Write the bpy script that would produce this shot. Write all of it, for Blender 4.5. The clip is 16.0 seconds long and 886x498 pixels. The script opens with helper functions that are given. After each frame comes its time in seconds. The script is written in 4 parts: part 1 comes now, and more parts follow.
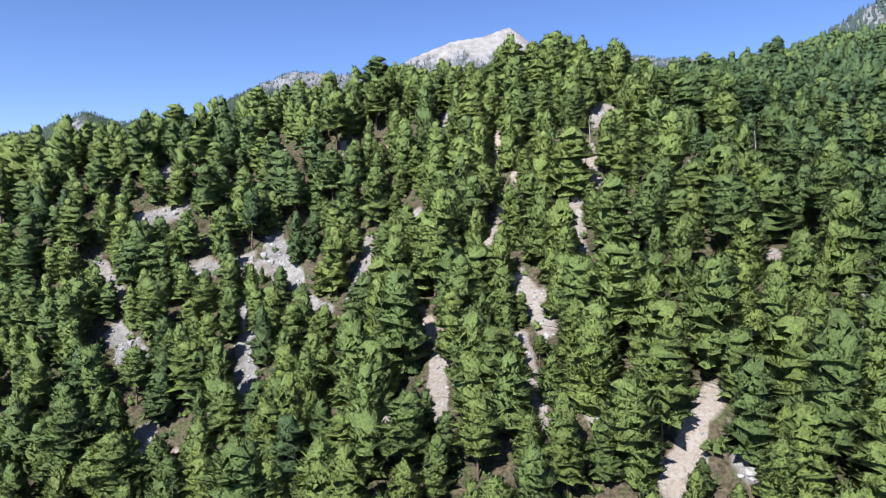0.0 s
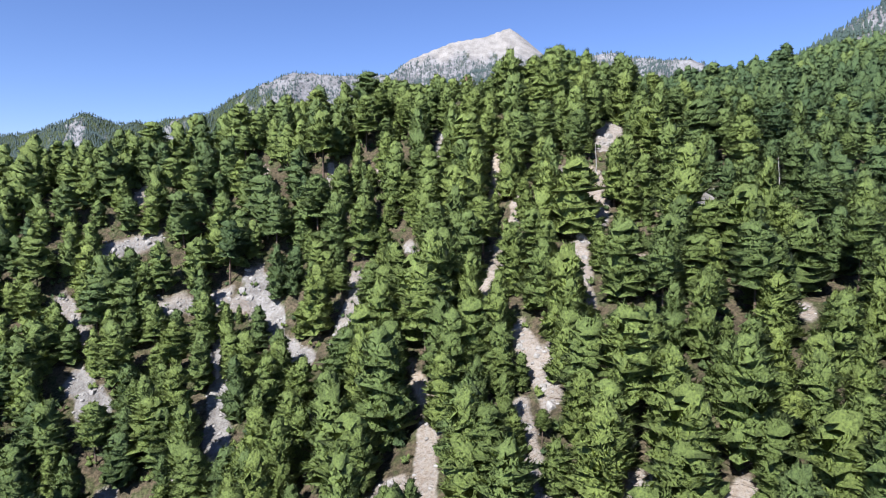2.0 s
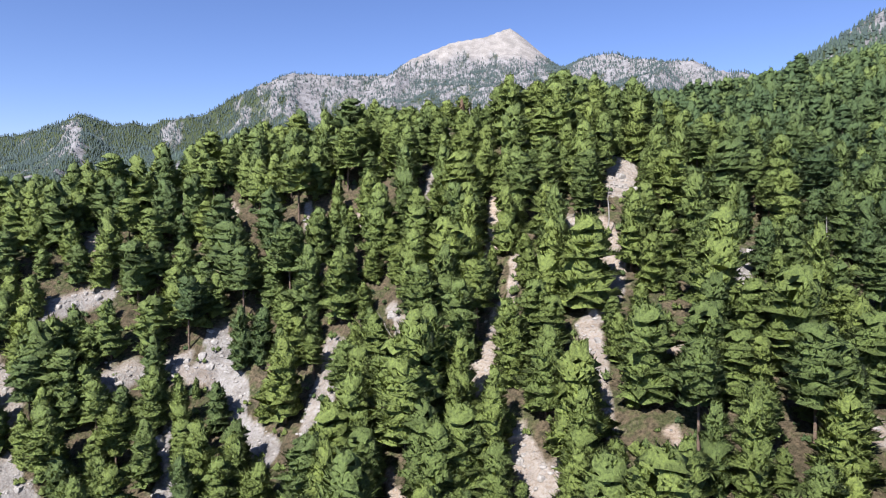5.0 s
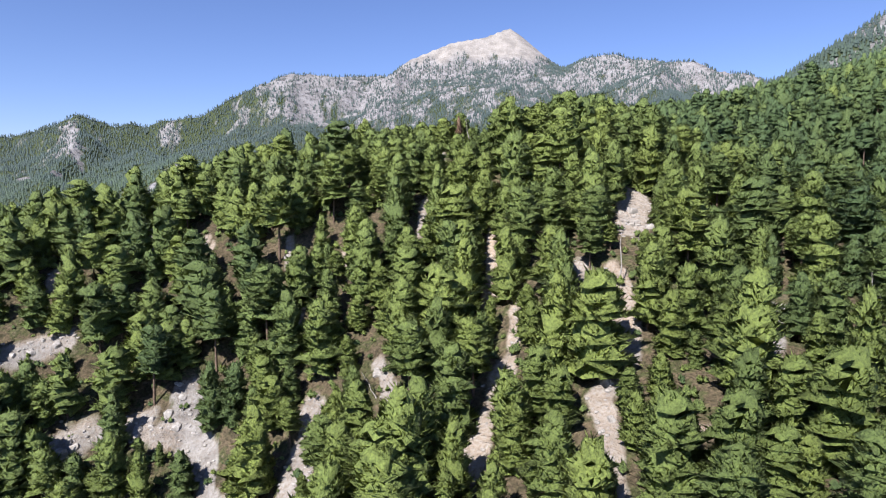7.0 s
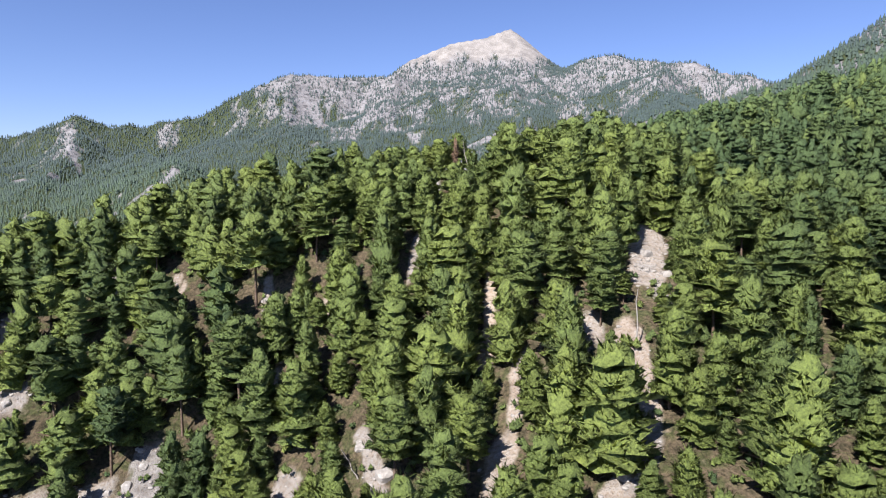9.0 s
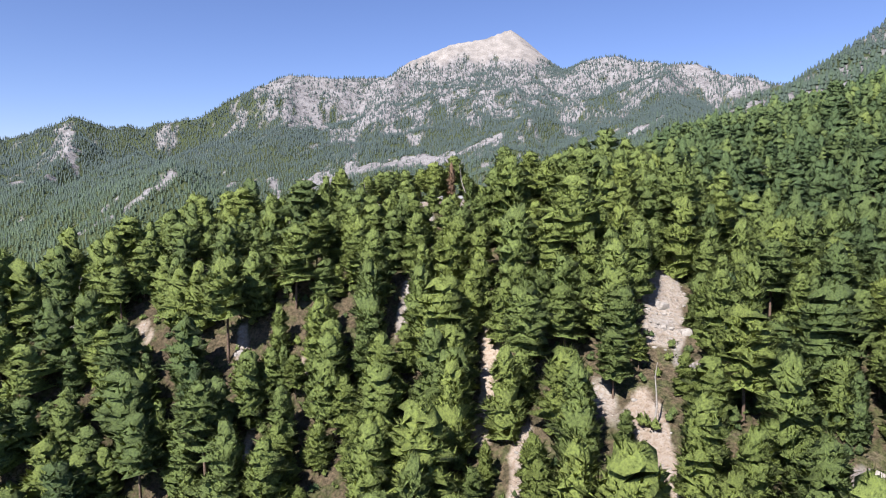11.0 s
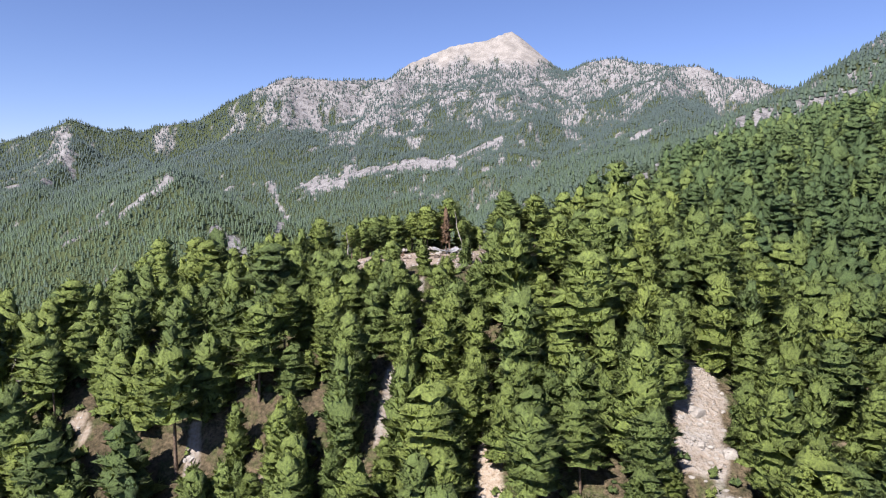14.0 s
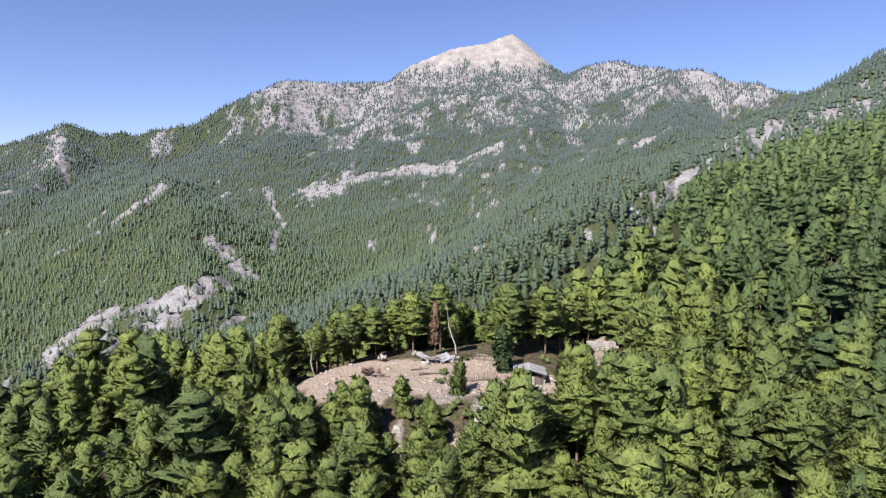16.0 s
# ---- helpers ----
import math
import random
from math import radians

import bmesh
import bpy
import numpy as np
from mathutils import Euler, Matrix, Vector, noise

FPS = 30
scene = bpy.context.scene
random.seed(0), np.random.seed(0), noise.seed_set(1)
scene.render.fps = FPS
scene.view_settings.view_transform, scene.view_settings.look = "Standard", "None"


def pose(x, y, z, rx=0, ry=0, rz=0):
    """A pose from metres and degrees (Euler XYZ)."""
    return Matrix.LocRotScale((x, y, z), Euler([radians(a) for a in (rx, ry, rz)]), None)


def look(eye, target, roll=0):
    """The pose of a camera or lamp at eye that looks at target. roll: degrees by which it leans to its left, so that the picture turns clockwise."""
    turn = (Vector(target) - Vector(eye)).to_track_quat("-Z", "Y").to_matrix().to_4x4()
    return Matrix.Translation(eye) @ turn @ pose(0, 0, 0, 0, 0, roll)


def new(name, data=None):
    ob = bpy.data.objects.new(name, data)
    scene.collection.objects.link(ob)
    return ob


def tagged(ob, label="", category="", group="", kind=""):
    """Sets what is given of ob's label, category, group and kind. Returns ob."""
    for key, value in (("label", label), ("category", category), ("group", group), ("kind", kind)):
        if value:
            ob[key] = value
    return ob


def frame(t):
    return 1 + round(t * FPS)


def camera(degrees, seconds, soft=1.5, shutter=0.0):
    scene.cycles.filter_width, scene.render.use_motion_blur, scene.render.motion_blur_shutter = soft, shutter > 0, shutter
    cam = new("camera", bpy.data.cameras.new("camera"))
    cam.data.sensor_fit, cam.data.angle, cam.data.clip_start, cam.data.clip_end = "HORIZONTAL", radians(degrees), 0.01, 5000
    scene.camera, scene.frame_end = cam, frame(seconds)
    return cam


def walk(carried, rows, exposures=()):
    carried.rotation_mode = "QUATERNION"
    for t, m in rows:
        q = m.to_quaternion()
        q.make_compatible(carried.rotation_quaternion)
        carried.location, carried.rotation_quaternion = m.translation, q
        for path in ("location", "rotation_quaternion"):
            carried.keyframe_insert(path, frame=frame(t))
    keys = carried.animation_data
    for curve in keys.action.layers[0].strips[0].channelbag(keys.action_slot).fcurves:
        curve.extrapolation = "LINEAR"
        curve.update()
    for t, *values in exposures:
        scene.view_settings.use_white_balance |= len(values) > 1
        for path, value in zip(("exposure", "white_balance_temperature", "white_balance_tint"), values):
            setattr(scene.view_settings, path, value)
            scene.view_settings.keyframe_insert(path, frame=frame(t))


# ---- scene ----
cam = camera(70.0, 16.0, soft=1.1)
METRES, EYE, TILT, LEAN, TURN = 90.0, 60.0, -5.0, 0.0, 0.0
ROWS = [
    (0.0, 0.0000, 0.0000, 0.0000, -0.00, -0.00, 0.00),
    (0.5, 0.0038, 0.0293, 0.0190, 0.01, -0.00, -0.01),
    (1.0, 0.0076, 0.0591, 0.0386, 0.01, -0.01, -0.02),
    (1.5, 0.0110, 0.0889, 0.0584, 0.02, -0.01, -0.04),
    (2.0, 0.0150, 0.1188, 0.0786, 0.02, -0.01, -0.05),
    (2.5, 0.0184, 0.1484, 0.0988, 0.02, -0.03, -0.05),
    (3.0, 0.0226, 0.1782, 0.1186, 0.04, -0.04, -0.07),
    (3.5, 0.0261, 0.2080, 0.1388, 0.04, -0.08, -0.08),
    (4.0, 0.0298, 0.2386, 0.1585, 0.04, -0.07, -0.08),
    (6.5, 0.0447, 0.3920, 0.2614, 0.01, -0.18, -0.14),
    (7.0, 0.0482, 0.4235, 0.2818, 0.02, -0.16, -0.15),
    (7.5, 0.0511, 0.4550, 0.3024, 0.01, -0.17, -0.16),
    (8.0, 0.0544, 0.4865, 0.3227, 0.02, -0.17, -0.18),
    (8.5, 0.0571, 0.5173, 0.3440, 0.02, -0.20, -0.19),
    (9.0, 0.0603, 0.5476, 0.3648, 0.03, -0.19, -0.19),
    (11.5, 0.0753, 0.6941, 0.4664, 0.06, -0.22, -0.24),
    (12.0, 0.0776, 0.7229, 0.4868, 0.07, -0.23, -0.24),
    (12.5, 0.0802, 0.7520, 0.5071, 0.08, -0.21, -0.24),
    (13.0, 0.0825, 0.7814, 0.5277, 0.08, -0.22, -0.25),
    (13.5, 0.0850, 0.8114, 0.5480, 0.08, -0.20, -0.25),
    (14.0, 0.0880, 0.8417, 0.5683, 0.10, -0.19, -0.27),
    (14.5, 0.0904, 0.8723, 0.5890, 0.09, -0.21, -0.28),
    (15.0, 0.0931, 0.9031, 0.6094, 0.11, -0.20, -0.28),
    (15.5, 0.1002, 0.9903, 0.6672, 0.13, -0.15, -0.28),
    (16.0, 0.1072, 1.1127, 0.7487, 0.12, -0.15, -0.32),
]
walk(cam, [(t, pose(0, 0, EYE, TILT, LEAN, TURN) @ pose(METRES * x, METRES * y, METRES * z, 90 + pitch, roll, yaw)) for t, x, y, z, yaw, pitch, roll in ROWS], [(0.0, 1.0, 5700, 9), (4.0, 1.0, 5950, 12), (8.0, 1.0, 6150, 13), (16.0, 1.0, 6350, 15)])

# ---- world, sun and exposure ----
SUN_ELEVATION, SUN_AZIMUTH = 46.0, 212.0  # degrees; azimuth clockwise from +y
world = bpy.data.worlds.new("sky")
scene.world = world
world.use_nodes = True
wn = world.node_tree.nodes
sky = wn.new("ShaderNodeTexSky")
sky.sky_type, sky.sun_disc = "NISHITA", False
sky.sun_elevation, sky.sun_rotation = radians(SUN_ELEVATION), radians(SUN_AZIMUTH)
sky.altitude, sky.air_density, sky.dust_density, sky.ozone_density = 1200, 1.0, 0.15, 4.5
wn["Background"].inputs["Strength"].default_value = 0.067
tone = wn.new("ShaderNodeMix")
tone.data_type, tone.blend_type = "RGBA", "MULTIPLY"
tone.inputs[0].default_value, tone.inputs[7].default_value = 1.0, (1.05, 0.97, 1.13, 1)
world.node_tree.links.new(sky.outputs[0], tone.inputs[6])
world.node_tree.links.new(tone.outputs[2], wn["Background"].inputs["Color"])
sun_data = bpy.data.lights.new("sun", "SUN")
sun_data.energy, sun_data.angle, sun_data.color = 5.0, radians(0.55), (1.0, 0.94, 0.85)
sun = new("sun", sun_data)
az, el = radians(SUN_AZIMUTH), radians(SUN_ELEVATION)
sun_way = Vector((math.sin(az) * math.cos(el), math.cos(az) * math.cos(el), math.sin(el)))
sun.matrix_basis = look(sun_way * 400, (0, 0, 0))

# ---- materials ----
def material(name, roughness=0.9, specular=0.2):
    m = bpy.data.materials.new(name)
    m.use_nodes = True
    b = m.node_tree.nodes["Principled BSDF"]
    b.inputs["Roughness"].default_value = roughness
    b.inputs["Specular IOR Level"].default_value = specular
    return m, m.node_tree.nodes, m.node_tree.links, b


def noise_tex(nodes, links, scale, detail=4, rough=0.55, coords="Object"):
    tc = nodes.new("ShaderNodeTexCoord")
    n = nodes.new("ShaderNodeTexNoise")
    n.inputs["Scale"].default_value, n.inputs["Detail"].default_value, n.inputs["Roughness"].default_value = scale, detail, rough
    links.new(tc.outputs[coords], n.inputs["Vector"])
    return n.outputs["Fac"]


def ramp(nodes, links, fac, stops):
    r = nodes.new("ShaderNodeValToRGB")
    while len(r.color_ramp.elements) < len(stops):
        r.color_ramp.elements.new(0.5)
    for e, (p, c) in zip(r.color_ramp.elements, stops):
        e.position, e.color = p, (*c, 1)
    links.new(fac, r.inputs["Fac"])
    return r.outputs["Color"]


def mix(nodes, links, fac, a, b, blend="MIX"):
    m = nodes.new("ShaderNodeMix")
    m.data_type, m.blend_type = "RGBA", blend
    for socket, value in ((m.inputs[0], fac), (m.inputs[6], a), (m.inputs[7], b)):
        if hasattr(value, "is_output"):
            links.new(value, socket)
        elif isinstance(value, (int, float)):
            socket.default_value = value
        else:
            socket.default_value = (*value, 1)
    return m.outputs[2]


def math_node(nodes, links, op, a, b=0.0, clamp=False):
    m = nodes.new("ShaderNodeMath")
    m.operation, m.use_clamp = op, clamp
    for socket, value in ((m.inputs[0], a), (m.inputs[1], b)):
        if hasattr(value, "is_output"):
            links.new(value, socket)
        else:
            socket.default_value = value
    return m.outputs[0]


def bumped(nodes, links, bsdf, height, strength, distance):
    b = nodes.new("ShaderNodeBump")
    b.inputs["Strength"].default_value, b.inputs["Distance"].default_value = strength, distance
    links.new(height, b.inputs["Height"])
    links.new(b.outputs["Normal"], bsdf.inputs["Normal"])


def attribute(nodes, name):
    a = nodes.new("ShaderNodeAttribute")
    a.attribute_name = name
    return a.outputs["Fac"]


def foliage(name, dark, mid, light, per_object):
    """Needle foliage; the tint differs from tree to tree and a little from tuft to tuft."""
    m, n, l, b = material(name, 0.6, 0.25)
    if per_object:
        tint = n.new("ShaderNodeObjectInfo").outputs["Random"]
    else:
        tint = attribute(n, "tint")
    tuft = n.new("ShaderNodeNewGeometry").outputs["Random Per Island"]
    if per_object:
        tint = math_node(n, l, "ADD", math_node(n, l, "MULTIPLY", tint, 0.55), 0.25)
    fac = math_node(n, l, "ADD", math_node(n, l, "MULTIPLY", tint, 0.86), math_node(n, l, "MULTIPLY", tuft, 0.14))
    colour = ramp(n, l, fac, [(0.05, dark), (0.5, mid), (0.95, light)])
    # Noise for relief; it also paints dark needle gaps and bright flecks into the colour.
    needle_gap_shade = noise_tex(n, l, 3.4, 4, 0.8)
    bumped(n, l, b, needle_gap_shade, 1.0, 0.5)
    colour = mix(n, l, 0.9, colour, ramp(n, l, needle_gap_shade, [(0.38, (0.40, 0.43, 0.40)), (0.50, (1.0, 1.0, 1.0)), (0.66, (1.4, 1.4, 1.15))]), "MULTIPLY")
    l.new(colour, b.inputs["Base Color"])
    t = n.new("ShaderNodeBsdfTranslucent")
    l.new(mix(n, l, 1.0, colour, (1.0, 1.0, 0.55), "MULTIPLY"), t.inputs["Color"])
    s = n.new("ShaderNodeMixShader")
    s.inputs[0].default_value = 0.15
    l.new(b.outputs[0], s.inputs[1])
    l.new(t.outputs[0], s.inputs[2])
    l.new(s.outputs[0], n["Material Output"].inputs["Surface"])
    return m


def plain(name, stops, scale, roughness=0.9, relief=0.3, depth=0.05, specular=0.2, fine=None):
    m, n, l, b = material(name, roughness, specular)
    f = noise_tex(n, l, scale, 6, 0.6)
    colour = ramp(n, l, f, stops)
    if fine:
        colour = mix(n, l, 0.5, colour, ramp(n, l, noise_tex(n, l, fine, 4, 0.6), [(0.3, (0.45, 0.45, 0.45)), (0.7, (1, 1, 1))]), "MULTIPLY")
    l.new(colour, b.inputs["Base Color"])
    bumped(n, l, b, f, relief, depth)
    return m


PINE = ((0.094, 0.146, 0.062), (0.216, 0.278, 0.082), (0.265, 0.322, 0.084))
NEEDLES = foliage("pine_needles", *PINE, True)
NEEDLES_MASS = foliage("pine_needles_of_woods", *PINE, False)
# Distant haze is painted into these needles: the low end of the tint is bluish.
NEEDLES_FAR = foliage("haze_tinted_pine_needles", (0.078, 0.108, 0.112), (0.090, 0.130, 0.082), (0.130, 0.182, 0.072), False)
BARK = plain("pine_bark", [(0.3, (0.07, 0.05, 0.038)), (0.55, (0.16, 0.115, 0.085)), (0.8, (0.27, 0.22, 0.18))], 3.0, 0.95, 0.6, 0.03)
DEAD_WOOD = plain("grey_dead_wood", [(0.3, (0.22, 0.20, 0.18)), (0.6, (0.38, 0.35, 0.32)), (0.85, (0.55, 0.52, 0.48))], 4.0, 0.9, 0.4, 0.02)
ROCK = plain("pale_limestone", [(0.25, (0.17, 0.155, 0.14)), (0.45, (0.34, 0.315, 0.29)), (0.6, (0.44, 0.41, 0.38)), (0.8, (0.52, 0.50, 0.47))], 0.9, 0.92, 0.8, 0.25, 0.15, 6.0)


def ground_material():
    m, n, l, b = material("mountain_ground", 0.95, 0.1)
    bare, scree = attribute(n, "bare"), attribute(n, "stony")
    coarse, mid, fine = noise_tex(n, l, 0.03, 6), noise_tex(n, l, 0.35, 6, 0.6), noise_tex(n, l, 2.2, 5, 0.65)
    litter = ramp(n, l, mid, [(0.3, (0.06, 0.058, 0.034)), (0.46, (0.15, 0.118, 0.08)), (0.58, (0.085, 0.095, 0.042)), (0.75, (0.25, 0.20, 0.15))])
    litter = mix(n, l, 0.8, litter, ramp(n, l, fine, [(0.36, (0.4, 0.4, 0.38)), (0.5, (0.9, 0.9, 0.88)), (0.64, (1.4, 1.36, 1.28))]), "MULTIPLY")
    litter = mix(n, l, attribute(n, "scrub"), litter, ramp(n, l, mid, [(0.3, (0.040, 0.055, 0.026)), (0.6, (0.075, 0.092, 0.042)), (0.85, (0.13, 0.135, 0.08))]))
    earth = ramp(n, l, fine, [(0.25, (0.25, 0.185, 0.13)), (0.5, (0.44, 0.352, 0.272)), (0.75, (0.56, 0.48, 0.395))])
    stone = ramp(n, l, mid, [(0.28, (0.17, 0.157, 0.147)), (0.45, (0.32, 0.30, 0.283)), (0.6, (0.40, 0.38, 0.36)), (0.8, (0.48, 0.46, 0.44))])
    stone = mix(n, l, 0.55, stone, ramp(n, l, fine, [(0.35, (0.5, 0.48, 0.46)), (0.6, (1, 1, 1))]), "MULTIPLY")
    # Shade of crevices is painted into the far stone, which also turns blue-grey with distance.
    crevice_shade = ramp(n, l, noise_tex(n, l, 0.075, 7, 0.7), [(0.38, (0.42, 0.43, 0.46)), (0.48, (1, 1, 1)), (0.7, (1.15, 1.15, 1.15))])
    stone = mix(n, l, attribute(n, "scrub"), stone, mix(n, l, 1.0, mix(n, l, 1.0, stone, crevice_shade, "MULTIPLY"), (0.78, 0.82, 0.90), "MULTIPLY"))
    patchy = math_node(n, l, "ADD", scree, math_node(n, l, "MULTIPLY", math_node(n, l, "SUBTRACT", fine, 0.5), 1.6), True)
    open_ground = mix(n, l, patchy, earth, stone)
    sharp = math_node(n, l, "SUBTRACT", math_node(n, l, "MULTIPLY", bare, 2.4), 0.7)
    edge = math_node(n, l, "ADD", sharp, math_node(n, l, "MULTIPLY", math_node(n, l, "SUBTRACT", mid, 0.5), 2.4), True)
    colour = mix(n, l, edge, litter, open_ground)
    colour = mix(n, l, 0.7, colour, ramp(n, l, coarse, [(0.35, (0.55, 0.54, 0.53)), (0.55, (0.9, 0.89, 0.88)), (0.7, (1, 1, 1))]), "MULTIPLY")
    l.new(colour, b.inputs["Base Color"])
    bumped(n, l, b, math_node(n, l, "ADD", mid, math_node(n, l, "MULTIPLY", fine, 0.6)), 1.0, 1.0)
    return m


GROUND = ground_material()


# ---- the lie of the land ----
def hashed(ix, iy, seed):
    h = (ix.astype(np.int64) * 374761393 + iy.astype(np.int64) * 668265263 + seed * 974711) & 0xFFFFFFFF
    h = ((h ^ (h >> 13)) * 1274126177) & 0xFFFFFFFF
    return ((h ^ (h >> 16)) & 0xFFFFFF) / 16777215.0


def value_noise(x, y, seed=0):
    ix, iy = np.floor(x), np.floor(y)
    u, v = x - ix, y - iy
    u, v = u * u * (3 - 2 * u), v * v * (3 - 2 * v)
    a, b = hashed(ix, iy, seed), hashed(ix + 1, iy, seed)
    c, d = hashed(ix, iy + 1, seed), hashed(ix + 1, iy + 1, seed)
    return (a + (b - a) * u) * (1 - v) + (c + (d - c) * u) * v


def fbm(x, y, octaves=4, seed=0):
    total, amp, norm = 0.0, 1.0, 0.0
    for k in range(octaves):
        total = total + amp * value_noise(x * 2 ** k + 17.3 * k, y * 2 ** k - 9.1 * k, seed + k)
        norm += amp
        amp *= 0.5
    return total / norm * 2 - 1


def ridged(x, y, octaves=4, seed=0):
    total, amp, norm = 0.0, 1.0, 0.0
    for k in range(octaves):
        n = value_noise(x * 2 ** k + 31.7 * k, y * 2 ** k + 5.9 * k, seed + k)
        total = total + amp * (1 - np.abs(2 * n - 1))
        norm += amp
        amp *= 0.5
    return total / norm


def smooth_max(values, k):
    top = np.maximum.reduce(values)
    return top + k * np.log(sum(np.exp((v - top) / k) for v in values))


def smooth_min(values, k):
    return -smooth_max([-v for v in values], k)


def roof(x, y, crest, slope, steep=0.0, reach=220.0):
    """Height of a ridge whose crest runs through the given nodes and whose flanks fall at that slope, more steeply near the crest."""
    best = np.full(np.shape(x), -1e6)
    for (ax, ay, az), (bx, by, bz) in zip(crest, crest[1:]):
        dx, dy = bx - ax, by - ay
        s = np.clip(((x - ax) * dx + (y - ay) * dy) / (dx * dx + dy * dy), 0, 1)
        d = np.hypot(x - ax - s * dx, y - ay - s * dy)
        best = np.maximum(best, az + (bz - az) * s - slope * d - steep * np.minimum(d, reach))
    return best


def bump(x, y, cx, cy, rx, ry):
    return np.exp(-((x - cx) / rx) ** 2 - ((y - cy) / ry) ** 2)


HOME_CREST = [(-400, 60, -130), (-220, 140, 12), (-130, 180, 57), (-75, 203, 72), (-45, 210, 82), (0, 206, 90.5), (28, 204, 93), (80, 258, 98), (100, 340, 109), (140, 400, 121), (222, 478, 143), (275, 490, 157), (470, 580, 220), (640, 700, 300), (1000, 900, 430)]
RIGHT_RIDGE = [(-330, 900, -80), (-188, 800, -20), (-37, 705, 34), (44, 640, 55), (135, 540, 104), (221, 611, 146), (300, 690, 170), (377, 758, 198), (463, 821, 234), (511, 850, 259), (650, 930, 336), (1100, 1100, 540)]
LEFT_SPUR = [(-800, 1800, 190), (-620, 1480, 150), (-520, 1320, 134), (-420, 1160, 66), (-340, 1010, -4), (-430, 890, -84), (-520, 800, -150)]
FAR_RIDGE = [(-2400, 1700, 60), (-1700, 1880, 190), (-1291, 1971, 258), (-1126, 2016, 312), (-1030, 2045, 290), (-926, 2076, 286), (-772, 2130, 316), (-643, 2240, 420), (-527, 2348, 496), (-400, 2400, 505), (-200, 2552, 532), (-134, 2588, 598), (35, 2646, 679), (171, 2690, 711), (275, 2724, 757), (321, 2721, 724), (365, 2707, 681), (402, 2694, 643), (461, 2657, 570)]
EAST_RIDGE = [(461, 2657, 570), (492, 2506, 560), (514, 2355, 560), (555, 2305, 561), (600, 2274, 558), (629, 2211, 524), (696, 2109, 500), (734, 2048, 489), (833, 1942, 448), (849, 1695, 370), (1100, 1500, 420), (1700, 1500, 560)]
FACE_SPURS = [[(-192, 2451, 520), (-150, 2100, 330), (-60, 1800, 190), (60, 1500, 120)], [(300, 2600, 640), (320, 2250, 440), (250, 1850, 300), (150, 1600, 210)],
              [(675, 2048, 484), (520, 1600, 310), (370, 1200, 205), (200, 980, 110), (20, 900, 40)], [(-527, 2348, 490), (-480, 2000, 280), (-430, 1750, 150)],
              [(-1126, 2016, 280), (-1000, 1700, 170), (-900, 1500, 95), (-850, 1250, -30)]]


# Swells and hollows of the spur, as (x, y, reach, height).
SWELLS = [(-120, 165, 24, 2.3), (-92, 165, 24, 2.7), (-40, 185, 24, 1.2), (-45, 125, 24, -5.5), (-20, 122, 24, -3.9), (-22, 148, 24, 2.7), (-12, 180, 24, -0.9), (5, 125, 24, -4.7)]
SWELLS += [(12, 172, 24, -2.8), (30, 105, 24, 3.3), (15, 95, 24, -1.7), (32, 130, 24, 1.4), (36, 178, 24, 3.0), (34, 208, 24, -1.3), (58, 190, 24, 0.8), (55, 120, 24, -2.5)]
SWELLS += [(58, 160, 24, -2.4), (68, 222, 38, 3.2), (60, 250, 38, 1.5), (90, 250, 38, -2.3), (110, 290, 38, 2.2), (85, 300, 38, 1.6), (190, 340, 38, 6.0), (-60, 215, 38, -1.6), (120, 235, 38, -3.8)]


def home_hill(x, y):
    """The wooded spur in front: a steep face below a flat, stony crest."""
    xx = np.clip(x, -120, 60)
    face = 28 + 0.62 * (y - 72) + 0.17 * xx - 0.30 * np.maximum(-40 - x, 0) - 0.55 * np.maximum(x - 60, 0)
    face = face - 10 * bump(x, y, -40, 112, 26, 34) - 9 * bump(x, y, -38, 92, 34, 16) - 3 * bump(x, y, 2, 145, 22, 20) + 7 * bump(x, y, -92, 158, 26, 26) + 17 * bump(x, y, -125, 166, 38, 28) - 10 * bump(x, y, -30, 150, 22, 22) + 5 * bump(x, y, 38, 70, 30, 30)
    face = face + np.maximum(0, 0.55 * (x - 60)) * np.clip((y - 120) / 120, 0, 1)
    cx, cy, cz = zip(*HOME_CREST)
    crest_y, crest_z = np.interp(x, cx, cy), np.interp(x, cx, cz)
    gap = y - crest_y
    top = crest_z - np.where(gap > 0, 0.62 * np.maximum(gap - 9, 0), -(0.05 + 0.05 * np.clip((x - 60) / 20, 0, 1)) * gap)
    top = top - 18 * bump(x, y, 92, 190, 36, 34)
    return smooth_min([face, top], 4.0) - 6 * bump(x, y, 50, 161, 24, 24) - 4 * bump(x, y, 90, 215, 40, 30) + sum(h * bump(x, y, cx, cy, r, r) for cx, cy, r, h in SWELLS)


